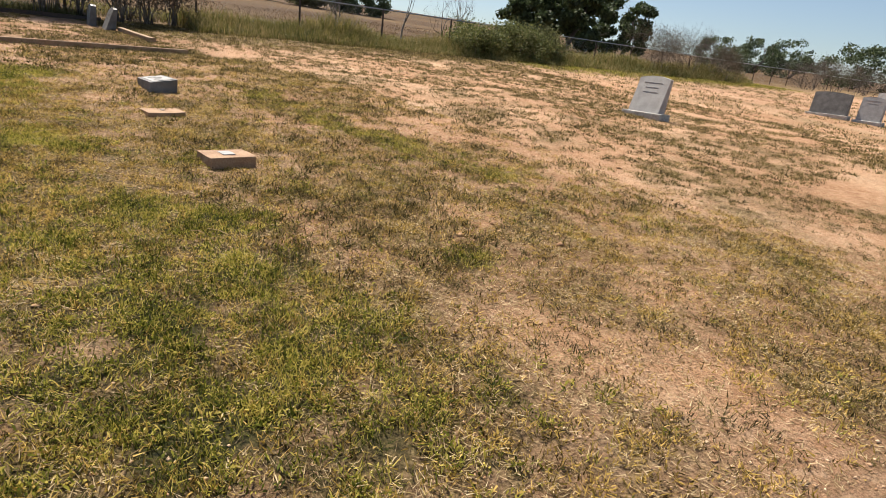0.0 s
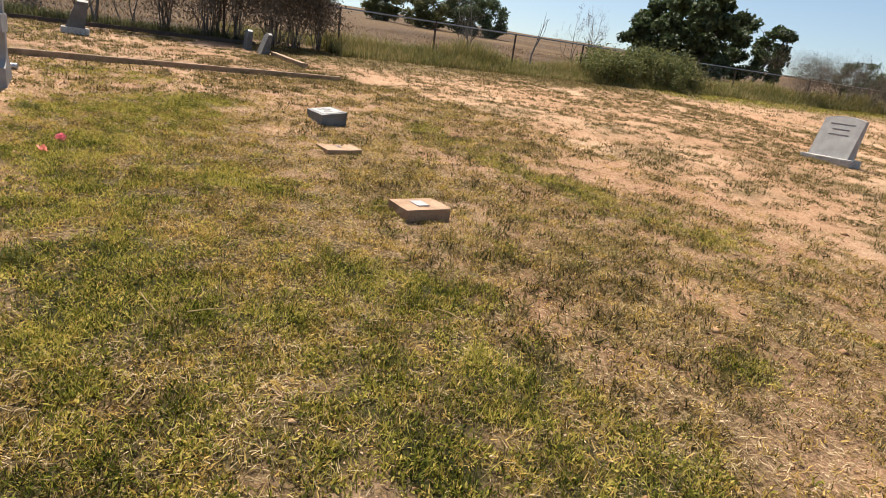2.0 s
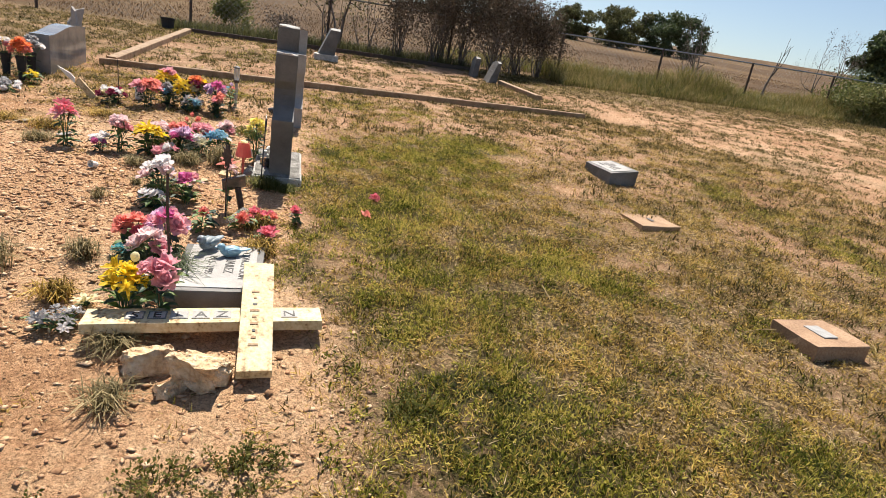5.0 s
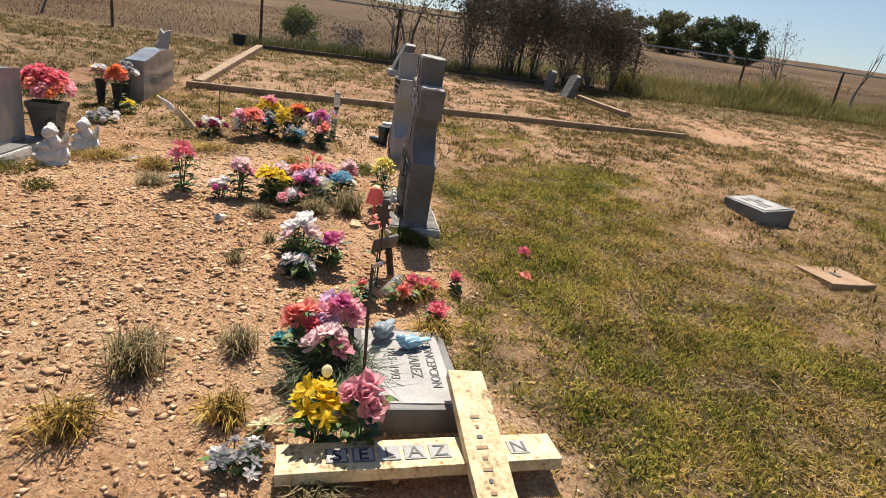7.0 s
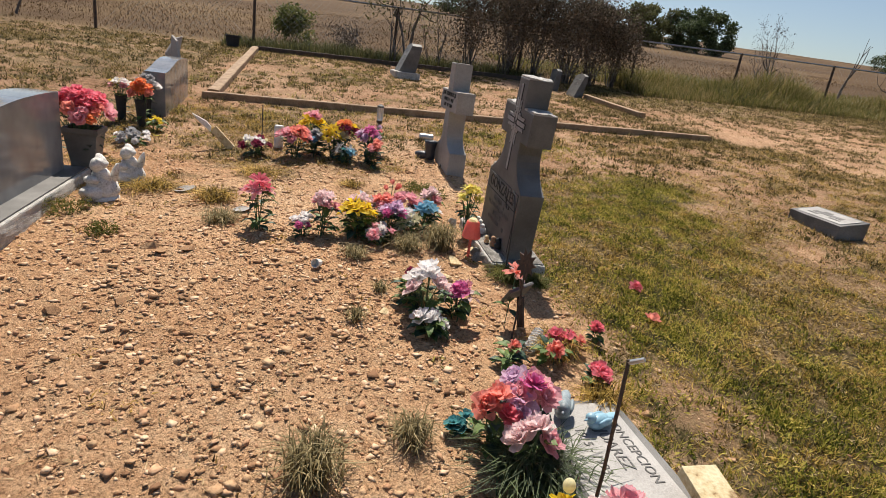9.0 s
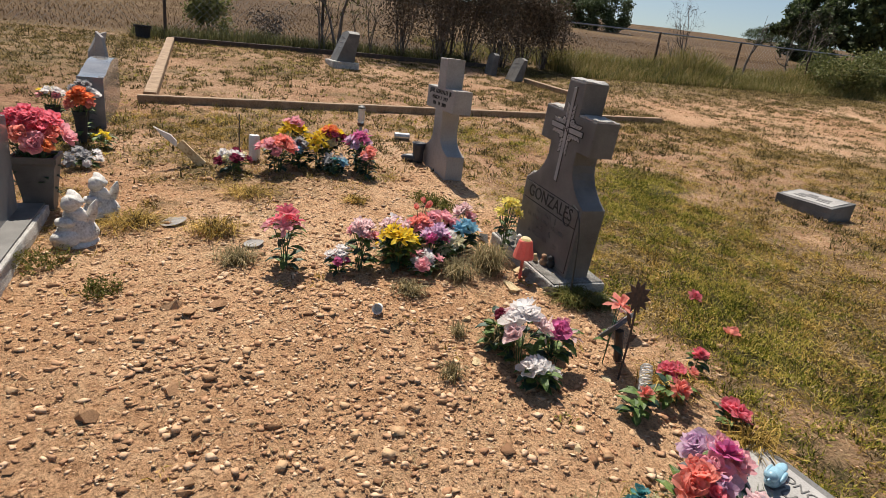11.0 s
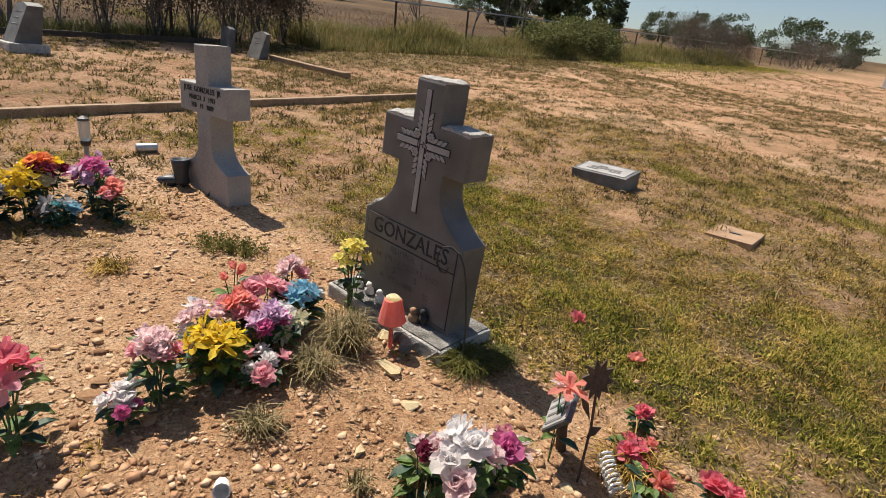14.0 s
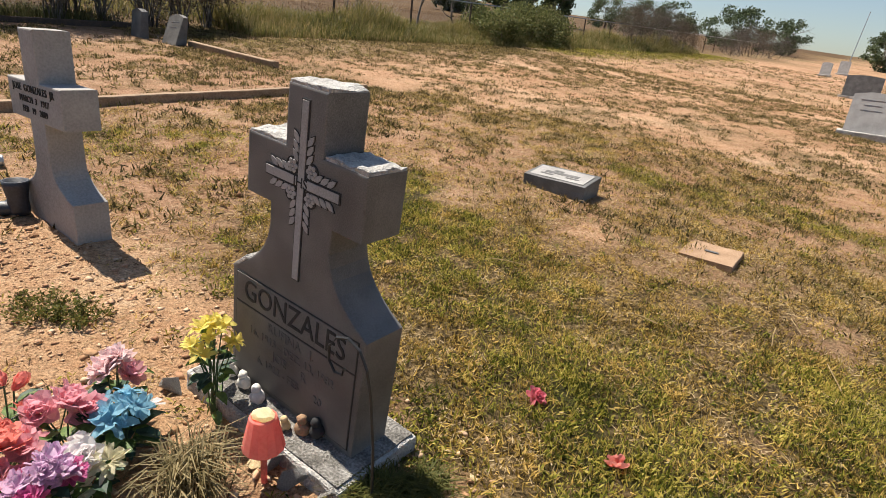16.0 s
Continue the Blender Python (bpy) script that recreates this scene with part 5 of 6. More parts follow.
def stone(u, v, size, k=0, pale=False, rz=0.0, label="tan limestone lying on the stony grave", h=0.3):
    if u < 1.6 and v < -0.3 and u > -0.7:
        u, v = u + 0.08, v - 0.05
    ob = new("stone", (PALE if pale else STONES)[k % (3 if pale else 7)])
    ob.matrix_world = at(u, v, size * h * 0.4, 0, 0, rz) @ Matrix.Diagonal((size, size, size, 1))
    tagged(ob, label, "stone", "stones on the graves")


rs = np.random.default_rng(77)
count = 0
while count < 165:
    u, v = rs.uniform(-0.7, 2.6), rs.uniform(-2.9, -0.35)
    if rs.uniform() < float(stony(np.array(u), np.array(v))):
        stone(u, v, 0.010 + 0.024 * rs.uniform() ** 3, count, rs.uniform() < 0.04, rs.uniform(0, 360))
        count += 1
for i in range(40):
    stone(-2.1 + rs.normal(0, 0.45), -0.75 + rs.normal(0, 0.5), 0.015 + 0.02 * rs.uniform() ** 2, i, rs.uniform() < 0.1, rs.uniform(0, 360), "tan stone on the low mound of soil")
for i, (u, v, s, pale) in enumerate(((0.13, -0.38, 0.085, 1), (0.12, -1.0, 0.065, 1), (0.17, -0.94, 0.05, 0), (0.06, -2.11, 0.06, 0), (0.08, -1.92, 0.055, 0), (0.14, -2.05, 0.05, 0), (0.35, -0.5, 0.05, 1), (0.5, -0.62, 0.045, 0), (0.42, -0.8, 0.035, 1), (0.75, -0.9, 0.045, 1),
                                  (0.62, -1.05, 0.04, 0), (-0.38, -1.32, 0.06, 0), (-0.45, -1.28, 0.045, 0), (-0.1, -1.25, 0.045, 0), (0.5, 0.18, 0.025, 1), (0.68, -2.1, 0.055, 0), (0.75, -2.36, 0.05, 0), (-1.2, 0.6, 0.03, 0), (0.0, -0.28, 0.06, 1), (0.95, -0.35, 0.04, 1), (1.3, -0.75, 0.035, 1))):
    stone(u, v, s, i, bool(pale), 37 * i, "pale yellow stone lying by the flowers" if pale else "brown stone lying on the grave")


def rock(u, v, a, b, h, seed, rz):
    """A broken flat-topped block of limestone."""
    rand = np.random.default_rng(seed)
    bm = bmesh.new()
    bmesh.ops.create_cube(bm, size=2)
    bmesh.ops.subdivide_edges(bm, edges=bm.edges[:], cuts=5, use_grid_fill=True)
    k = rand.uniform(0, 6)
    for w in bm.verts:
        c = w.co.copy()
        n1 = float(ripple(c.x + c.z, c.y - c.z, 1.6, k))
        n2 = float(ripple(c.x - c.z * 1.3, c.y + c.z, 5.0, k + 1))
        f = 1 - 0.16 * max(0.0, c.length - 1.15) + 0.13 * n1 + 0.07 * n2
        w.co = Vector((c.x * a * f, c.y * b * f, h * (0.45 + 0.5 * c.z * (0.94 + 0.12 * n1 + 0.06 * n2)) + 0.02 * c.x * (c.z > 0)))
    worn(worn(bm, 0.026, 14, seed), 0.014, 45, seed)
    solid("rock", bm, ROCK, at(u, v, 0, 0, 0, rz), "broken flat-topped tan limestone rock propping the wooden cross", "rock", "rocks at the cross")


ROCK = surface("broken_limestone", [(0.34, (0.30, 0.17, 0.09)), (0.44, (0.52, 0.35, 0.20)), (0.54, (0.66, 0.49, 0.31)), (0.66, (0.76, 0.62, 0.44))], 11, 50, 0.92, 1.0, dist=0.02)
rock(2.64, -0.46, 0.070, 0.080, 0.085, 3, 14)
rock(2.73, -0.25, 0.075, 0.10, 0.105, 5, -22)
rock(2.79, -0.36, 0.035, 0.05, 0.05, 8, 30)


def stalk(u, v, length, rz, lean=4):
    solid("straw_stalk", moved(tube([(0, 0, 0.02), (length * 0.5, 0.006, 0.03), (length, 0, 0.025)], 0.0028, 5), pose(0, 0, 0, 0, -lean, 0)), GRASS_DRY, at(u, v, 0.01, 0, 0, rz), "single dry straw stalk lying on the lawn", "straw stalk", "straw stalks")


rs = np.random.default_rng(78)
for i in range(26):
    stalk(rs.uniform(-0.8, 4.6), rs.uniform(0.7, 3.6), rs.uniform(0.1, 0.24), rs.uniform(0, 360))

# ---- artificial flowers ----
TINTS = {
    "pink": (0.86, 0.43, 0.48), "pale_pink": (0.87, 0.66, 0.66), "white": (0.88, 0.84, 0.83), "lemon": (0.88, 0.76, 0.22), "coral": (0.85, 0.31, 0.25), "red": (0.72, 0.06, 0.05), "orange": (0.85, 0.29, 0.12),
    "yellow": (0.85, 0.62, 0.04), "magenta": (0.66, 0.16, 0.37), "lilac": (0.70, 0.50, 0.66), "blue": (0.28, 0.54, 0.68), "teal": (0.10, 0.33, 0.36), "burgundy": (0.24, 0.03, 0.07), "rose": (0.80, 0.21, 0.27), "cream": (0.80, 0.74, 0.50), "silver": (0.40, 0.39, 0.40)}
CLOTH = {k: surface(k + "_petal_cloth", [(0.3, tuple(x * 0.72 for x in c)), (0.5, c), (0.7, tuple(min(0.92, x * 1.15 + 0.03) for x in c))], 25, 120, 0.75, 0.05, island=0.35, trans=0.55) for k, c in TINTS.items()}
LEAFCLOTH = surface("green_leaf_cloth", [(0.3, (0.07, 0.13, 0.03)), (0.5, (0.16, 0.24, 0.06)), (0.7, (0.34, 0.40, 0.12))], 20, 100, 0.6, 0.05, island=0.6, trans=0.3)
LEAFDARK = surface("dark_leaf_cloth", [(0.3, (0.02, 0.05, 0.03)), (0.5, (0.045, 0.09, 0.05)), (0.7, (0.10, 0.16, 0.08))], 20, 100, 0.6, 0.05, island=0.6, trans=0.2)
STEM = surface("plastic_stem", shades((0.05, 0.11, 0.04)), 20, 90, 0.6, 0.05)
SEED = surface("brown_flower_centre", shades((0.09, 0.05, 0.02)), 60, 200, 0.9, 0.4)


def petal(bm, way, side, up, length, width, cup, start):
    rows = []
    for i, (s, w) in enumerate(((0.0, 0.35), (0.4, 0.9), (0.75, 1.0), (1.0, 0.45))):
        c = way * (start + length * s) + up * (cup * length * s * s)
        rows.append((bm.verts.new(c - side * width * w * 0.5 + up * 0.12 * width * w), bm.verts.new(c - up * 0.06 * width), bm.verts.new(c + side * width * w * 0.5 + up * 0.12 * width * w)))
    for a, b in zip(rows, rows[1:]):
        bm.faces.new((a[0], a[1], b[1], b[0]))
        bm.faces.new((a[1], a[2], b[2], b[1]))


def blossom(kind, rand):
    """One flower head of unit radius, opening towards +z."""
    bm = bmesh.new()

    def ring(n, length, width, tilt, cup, start, z):
        off = rand.uniform(0, 6.28)
        for k in range(n):
            a = off + 2 * math.pi * k / n + rand.uniform(-0.15, 0.15)
            t = tilt + rand.uniform(-0.3, 0.3)
            out = Vector((math.cos(a), math.sin(a), 0))
            way = (out * math.cos(t) + Vector((0, 0, math.sin(t)))).normalized()
            side = Vector((-math.sin(a), math.cos(a), 0))
            up = side.cross(way) * -1
            tmp = bmesh.new()
            petal(tmp, way, side, up, length * rand.uniform(0.85, 1.1), width, cup, start)
            for v in tmp.verts:
                v.co.z += z
            me = bpy.data.meshes.new("tmp")
            tmp.to_mesh(me)
            tmp.free()
            bm.from_mesh(me)
            bpy.data.meshes.remove(me)

    if kind == "rose":
        ring(7, 1.0, 0.75, 0.1, 0.2, 0.05, 0.0)
        ring(7, 0.85, 0.65, 0.55, 0.25, 0.05, 0.08)
        ring(5, 0.62, 0.65, 1.0, 0.4, 0.03, 0.14)
        ring(3, 0.45, 0.45, 1.3, 0.4, 0.02, 0.2)
    elif kind == "lily":
        ring(6, 1.0, 0.42, 0.45, -0.35, 0.02, 0.0)
        ring(5, 0.8, 0.36, 0.85, -0.3, 0.02, 0.05)
    elif kind == "daisy":
        ring(12, 1.0, 0.34, 0.12, -0.1, 0.12, 0.0)
        ring(10, 0.8, 0.3, 0.35, -0.1, 0.12, 0.05)
    elif kind == "pom":
        for zt in (-0.2, 0.15, 0.5, 0.85, 1.2):
            ring(9 if zt < 0.8 else 6, 0.9, 0.42, zt, 0.15, 0.05, 0.0)
    elif kind == "tulip":
        ring(5, 1.0, 0.75, 1.15, 0.35, 0.05, 0.0)
    return worn(worn(bm, 0.16, 2.2, rand.uniform(0, 9)), 0.07, 6.0)


HEADS = {}


def head(kind, tint, k):
    key = (kind, tint, k % 2)
    if key not in HEADS:
        HEADS[key] = mesh_of("blossom", blossom(kind, np.random.default_rng(500 + len(HEADS))), CLOTH[tint])
    return HEADS[key]


def leaf_mesh(bm, p, way, length, width):
    side = way.cross(Vector((0, 0, 1)))
    side = side.normalized() if side.length > 0.01 else Vector((1, 0, 0))
    up = side.cross(way)
    rows = []
    for s, w, dz in ((0, 0.25, 0), (0.35, 1.0, 0.06), (0.7, 0.8, 0.02), (1.0, 0.05, -0.15)):
        c = p + way * length * s + up * length * dz
        rows.append((bm.verts.new(c - side * width * w * 0.5), bm.verts.new(c - up * width * 0.12), bm.verts.new(c + side * width * w * 0.5)))
    for a, b in zip(rows, rows[1:]):
        bm.faces.new((a[0], a[1], b[1], b[0]))
        bm.faces.new((a[1], a[2], b[2], b[1]))


def bouquet(u, v, h, heads, spread, leaves, label, seed, leaf_size=0.07, dark=False, seedy=False, lean=(0, 0), base=0.0, name="flower_bouquet", long=0):
    """Cloth flowers on wire stems pushed into the soil. heads: kind, tint, how many, radius."""
    rand = np.random.default_rng(seed)
    t = thing(name, at(u, v, base), label, "artificial flowers", "grave flowers")
    k = 0
    total = sum(n for _, _, n, _ in heads)
    for kind, tint, n, r in heads:
        for _ in range(n * 2 if dark and base == 0 and h < 0.5 else n + n // 2 if total > 2 else n):
            a = 2.4 * k + rand.uniform(-0.4, 0.4)
            rad = spread * math.sqrt((k + 0.4) / (2.0 * total if dark and h < 0.5 else 1.5 * total if total > 2 else total))
            p = Vector((math.cos(a) * rad + lean[0], math.sin(a) * rad + lean[1], h * (1 - 0.28 * (rad / max(spread, 0.01)) ** 2) + rand.uniform(-0.02, 0.02)))
            foot = Vector((rand.normal(0, 0.015), rand.normal(0, 0.015), -0.03))
            mid = foot.lerp(p, 0.6) - Vector((p.x, p.y, 0)) * 0.25
            part("stem", tube([foot, mid, p], 0.0025, 4), STEM, t)
            ob = new("blossom", head(kind, tint, k))
            ob.parent = t
            out = Vector((p.x - lean[0] + rand.normal(0, 0.035), p.y - lean[1] + rand.normal(0, 0.035), 0.06 + 0.6 * spread))
            q = out.to_track_quat("Z", "Y").to_matrix().to_4x4()
            s = r * rand.uniform(0.75, 1.2)
            ob.matrix_local = Matrix.Translation(p) @ q @ pose(0, 0, 0, 0, 0, rand.uniform(0, 360)) @ Matrix.Diagonal((s, s, s, 1))
            if seedy and tint == "yellow":
                part("flower_centre", ball(0.28, None, 1), SEED, ob, "brown seed centre", m=Matrix.Translation((0, 0, 0.12)) @ Matrix.Diagonal((1, 1, 0.5, 1)))
            k += 1
    for i in range(leaves + (34 if dark else 14 if leaves > 4 else 2)):
        a = rand.uniform(0, 6.28)
        hh = h * rand.uniform(0.08, 0.85)
        f = hh / h
        out = spread * rand.uniform(0.2, 0.75) * (0.4 + 0.6 * f)
        p = Vector((math.cos(a) * out + lean[0] * f, math.sin(a) * out + lean[1] * f, hh))
        way = Vector((math.cos(a), math.sin(a), rand.uniform(-0.3, 0.6))).normalized()
        bm = bmesh.new()
        leaf_mesh(bm, p, way, leaf_size * rand.uniform(0.7, 1.3), leaf_size * 0.6 * rand.uniform(0.8, 1.2))
        part("leaf", bm, LEAFDARK if dark and i % 5 or i % 3 == 0 else LEAFCLOTH, t)
    for i in range(long):
        a = rand.uniform(0, 6.28)
        bm = bmesh.new()
        leaf_mesh(bm, Vector((0, 0, 0.02)), Vector((math.cos(a), math.sin(a), rand.uniform(0.2, 1.4))).normalized(), spread * rand.uniform(1.2, 2.0), 0.010)
        part("leaf", bm, LEAFDARK, t)
    return t


# the row in front of the family cross
bouquet(-0.19, -1.62, 0.3, (("lily", "rose", 3, 0.062), ("lily", "pink", 3, 0.055)), 0.075, 14, "single stem of rose-pink cloth lilies with green leaves", 1, 0.075)
bouquet(-0.12, -1.22, 0.25, (("pom", "pale_pink", 4, 0.045), ("pom", "pink", 3, 0.04)), 0.07, 15, "pale pink cloth hydrangeas with green leaves", 2)
bouquet(-0.1, -1.02, 0.22, (("daisy", "yellow", 3, 0.058), ("lily", "yellow", 3, 0.066)), 0.085, 26, "bright yellow cloth sunflowers and lilies", 3, 0.08, seedy=True)
bouquet(-0.28, -0.83, 0.22, (("rose", "coral", 2, 0.046), ("rose", "pink", 4, 0.046)), 0.09, 14, "coral and pink cloth roses on stems", 4)
bouquet(-0.13, -0.8, 0.2, (("pom", "lilac", 3, 0.045), ("pom", "magenta", 2, 0.045)), 0.07, 13, "lilac and magenta cloth flower heads", 5)
bouquet(-0.28, -0.54, 0.2, (("lily", "blue", 4, 0.058), ("lily", "white", 1, 0.045)), 0.075, 18, "blue cloth lilies with green leaves", 6, 0.08)
bouquet(-0.43, -0.48, 0.24, (("pom", "pale_pink", 2, 0.06), ("rose", "pink", 1, 0.05)), 0.05, 11, "pale pink cloth flowers on stems", 7)
bouquet(-0.44, -0.76, 0.27, (("tulip", "coral", 2, 0.042), ("rose", "coral", 1, 0.036)), 0.05, 10, "coral-red cloth roses in the soil", 8)
bouquet(-0.29, -0.24, 0.35, (("lily", "lemon", 9, 0.042),), 0.075, 11, "yellow cloth daffodils beside the granite cross", 9, 0.06)
bouquet(-0.08, -1.36, 0.1, (("rose", "white", 2, 0.045), ("pom", "magenta", 2, 0.03)), 0.06, 9, "low white and magenta cloth flowers", 10, 0.05)
bouquet(-0.3, -0.98, 0.2, (("rose", "pale_pink", 3, 0.05), ("rose", "white", 2, 0.045)), 0.09, 12, "faded pale pink and white cloth roses", 11)
bouquet(-0.2, -0.68, 0.14, (("rose", "white", 2, 0.045), ("daisy", "cream", 2, 0.045)), 0.09, 14, "white and cream cloth flowers lying low", 12, 0.07)
bouquet(-0.02, -0.88, 0.08, (("pom", "white", 2, 0.04), ("rose", "pink", 2, 0.045)), 0.09, 14, "low white and pink cloth flowers among leaves", 13, 0.07)
bouquet(-0.36, -0.66, 0.22, (("rose", "pink", 3, 0.055), ("rose", "white", 1, 0.05)), 0.08, 12, "bright pink cloth roses", 14)
# round the second group of stones, beside the path
bouquet(0.74, -0.82, 0.18, (("rose", "burgundy", 1, 0.045), ("rose", "pale_pink", 1, 0.05)), 0.05, 12, "burgundy and faded pink cloth roses", 20)
bouquet(0.86, -0.76, 0.24, (("rose", "white", 2, 0.062), ("rose", "pale_pink", 2, 0.052)), 0.09, 13, "large white cloth peonies tinged with pink", 21, 0.07)
bouquet(0.88, -0.6, 0.18, (("rose", "magenta", 1, 0.05), ("rose", "pink", 1, 0.05), ("lily", "pale_pink", 2, 0.06)), 0.085, 20, "magenta and pink cloth roses with long stems", 22, 0.08, long=10)
bouquet(1.02, -0.76, 0.1, (("rose", "white", 3, 0.048),), 0.06, 19, "white cloth roses with cream-edged leaves lying low", 23, 0.07)
bouquet(0.94, -0.34, 0.34, (("lily", "coral", 1, 0.06), ("lily", "pale_pink", 1, 0.05)), 0.035, 2, "coral cloth flower on a tall stem", 24)
bouquet(1.12, -0.1, 0.08, (("rose", "rose", 2, 0.042), ("rose", "coral", 1, 0.045)), 0.08, 9, "small faded red cloth flowers strewn on the soil", 25, 0.05)
bouquet(1.24, -0.22, 0.1, (("pom", "coral", 1, 0.046), ("rose", "rose", 1, 0.036)), 0.07, 8, "coral-red cloth carnations lying on soil", 26, 0.06)
bouquet(1.28, -0.44, 0.15, (("pom", "coral", 1, 0.046),), 0.03, 10, "coral cloth carnation with pale leaves", 27, 0.07)
bouquet(1.43, -0.08, 0.06, (("rose", "rose", 2, 0.045),), 0.05, 9, "rose-red cloth flower lying on the grass edge", 28, 0.05)
bouquet(1.06, 0.1, 0.1, (("pom", "rose", 1, 0.045),), 0.02, 8, "rose-red cloth flower beside the lawn", 29, 0.05)
# at the flat marker with a wooden cross
bouquet(1.8, -0.7, 0.25, (("rose", "coral", 2, 0.055), ("rose", "rose", 1, 0.05)), 0.06, 13, "coral-red cloth roses in the soil", 40, 0.07)
bouquet(1.75, -0.56, 0.26, (("rose", "magenta", 1, 0.055), ("rose", "pink", 2, 0.055), ("rose", "lilac", 2, 0.055)), 0.085, 11, "magenta and lilac cloth roses", 41, 0.07)
bouquet(1.93, -0.6, 0.24, (("rose", "pale_pink", 2, 0.055), ("rose", "pink", 1, 0.05)), 0.06, 6, "pale pink cloth roses over long dark grass blades", 42, 0.06, long=30)
bouquet(2.29, -0.62, 0.24, (("lily", "yellow", 7, 0.058),), 0.085, 15, "yellow cloth lilies at the corner of the flat marker", 43, 0.07)
bouquet(2.32, -0.48, 0.27, (("rose", "pink", 3, 0.062), ("rose", "pale_pink", 1, 0.06)), 0.06, 12, "pink cloth peonies leaning over the flat marker", 44, 0.07)
bouquet(2.36, -0.86, 0.05, (("lily", "silver", 5, 0.034), ("lily", "white", 2, 0.034)), 0.10, 11, "faded silver and white tinsel flowers lying on the soil", 45, 0.05)
bouquet(1.68, -0.76, 0.05, (("rose", "teal", 2, 0.04), ("rose", "cream", 1, 0.04)), 0.05, 9, "small teal and cream cloth flowers on the ground", 46, 0.05)
bouquet(2.2, -0.8, 0.03, (("daisy", "cream", 1, 0.07),), 0.01, 2, "flat white cloth flower lying on the soil", 47, 0.04)
# the row at the concrete cross
bouquet(-2.01, -1.43, 0.26, (("rose", "coral", 5, 0.062), ("rose", "pink", 3, 0.06)), 0.14, 13, "coral and pink cloth roses in a cluster", 60, dark=True)
bouquet(-2.26, -1.26, 0.33, (("rose", "pink", 2, 0.05), ("daisy", "yellow", 4, 0.06)), 0.11, 11, "yellow and pink cloth daisies", 61, dark=True)
bouquet(-2.08, -1.25, 0.22, (("pom", "silver", 2, 0.05), ("pom", "blue", 2, 0.045)), 0.07, 11, "grey-blue cloth flower heads", 62, dark=True)
bouquet(-2.08, -1.1, 0.25, (("daisy", "yellow", 4, 0.062),), 0.09, 11, "yellow cloth sunflowers with brown centres", 63, seedy=True, dark=True)
bouquet(-2.17, -0.97, 0.3, (("rose", "orange", 2, 0.05), ("rose", "yellow", 2, 0.05), ("rose", "burgundy", 2, 0.05), ("rose", "cream", 1, 0.05)), 0.10, 11, "orange, yellow and burgundy cloth roses", 64, dark=True)
bouquet(-1.93, -0.98, 0.13, (("lily", "teal", 1, 0.05), ("lily", "silver", 3, 0.055), ("rose", "blue", 1, 0.045)), 0.10, 13, "faded grey-blue and teal cloth flowers lying low", 65, dark=True)
bouquet(-2.05, -0.76, 0.3, (("lily", "magenta", 5, 0.06), ("rose", "lilac", 2, 0.05)), 0.09, 11, "magenta cloth lilies at the mound", 66, dark=True)
bouquet(-1.88, -0.72, 0.2, (("rose", "coral", 2, 0.052), ("rose", "pink", 1, 0.05)), 0.05, 11, "coral-pink cloth roses in soil", 67, dark=True)
bouquet(-2.32, -0.63, 0.28, (("rose", "lilac", 1, 0.03), ("rose", "coral", 1, 0.03), ("rose", "blue", 1, 0.03)), 0.05, 11, "small mixed cloth flowers", 68)
bouquet(-2.05, -1.78, 0.14, (("pom", "white", 2, 0.045), ("pom", "cream", 2, 0.04), ("rose", "burgundy", 2, 0.05)), 0.13, 11, "faded white and burgundy cloth flowers", 69, dark=True)
# fallen blossoms on the lawn
for i, (u, v, tint) in enumerate(((0.83, 0.58, "coral"), (0.44, 0.70, "rose"))):
    bouquet(u, v, 0.035, (("rose", tint, 1, 0.045),), 0.01, 1, "red cloth blossom fallen on the lawn", 80 + i, 0.04, name="fallen_blossom")

# ---- things at the polished headstones ----


def pot(u, v, r, h, label, material, squareish=False):
    bm = turned([(r * 0.62, -0.02), (r * 0.72, h * 0.3), (r * 0.95, h * 0.85), (r * 1.06, h * 0.9), (r * 1.06, h), (r * 0.9, h), (r * 0.85, h * 0.8)], 4 if squareish else 14)
    t = thing("flower_pot", at(u, v, 0, 0, 0, 45), label, "flower pot")
    part("pot", bm, material, t)


pot(-1.36, -2.93, 0.16, 0.34, "square grey granite flower vase beside the headstone", GRANITE, True)
bouquet(-1.36, -2.95, 0.58, (("rose", "rose", 12, 0.06), ("rose", "coral", 6, 0.06), ("rose", "pink", 6, 0.06), ("rose", "orange", 2, 0.06)), 0.20, 10, "large red and pink cloth roses standing in a vase", 90, dark=True)
for i, (u, v, heads) in enumerate(((-3.15, -3.15, (("daisy", "yellow", 2, 0.05), ("rose", "white", 3, 0.05), ("rose", "pink", 2, 0.05))), (-2.95, -2.92, (("rose", "orange", 6, 0.055), ("rose", "coral", 3, 0.05))), (-3.3, -2.95, (("pom", "silver", 3, 0.05), ("rose", "white", 2, 0.05))))):
    pot(u, v, 0.055, 0.26, "slim black flower vase", RUBBER)
    bouquet(u, v, 0.42, heads, 0.10, 7, "cloth flowers standing in a slim black vase", 92 + i)
bouquet(-2.75, -2.75, 0.14, (("daisy", "yellow", 3, 0.04),), 0.08, 14, "small yellow cloth flowers with green leaves", 96)
bouquet(-2.25, -2.85, 0.08, (("pom", "silver", 4, 0.05), ("pom", "white", 3, 0.04)), 0.16, 14, "faded silver-green cloth flowers lying on the soil", 97, 0.08)


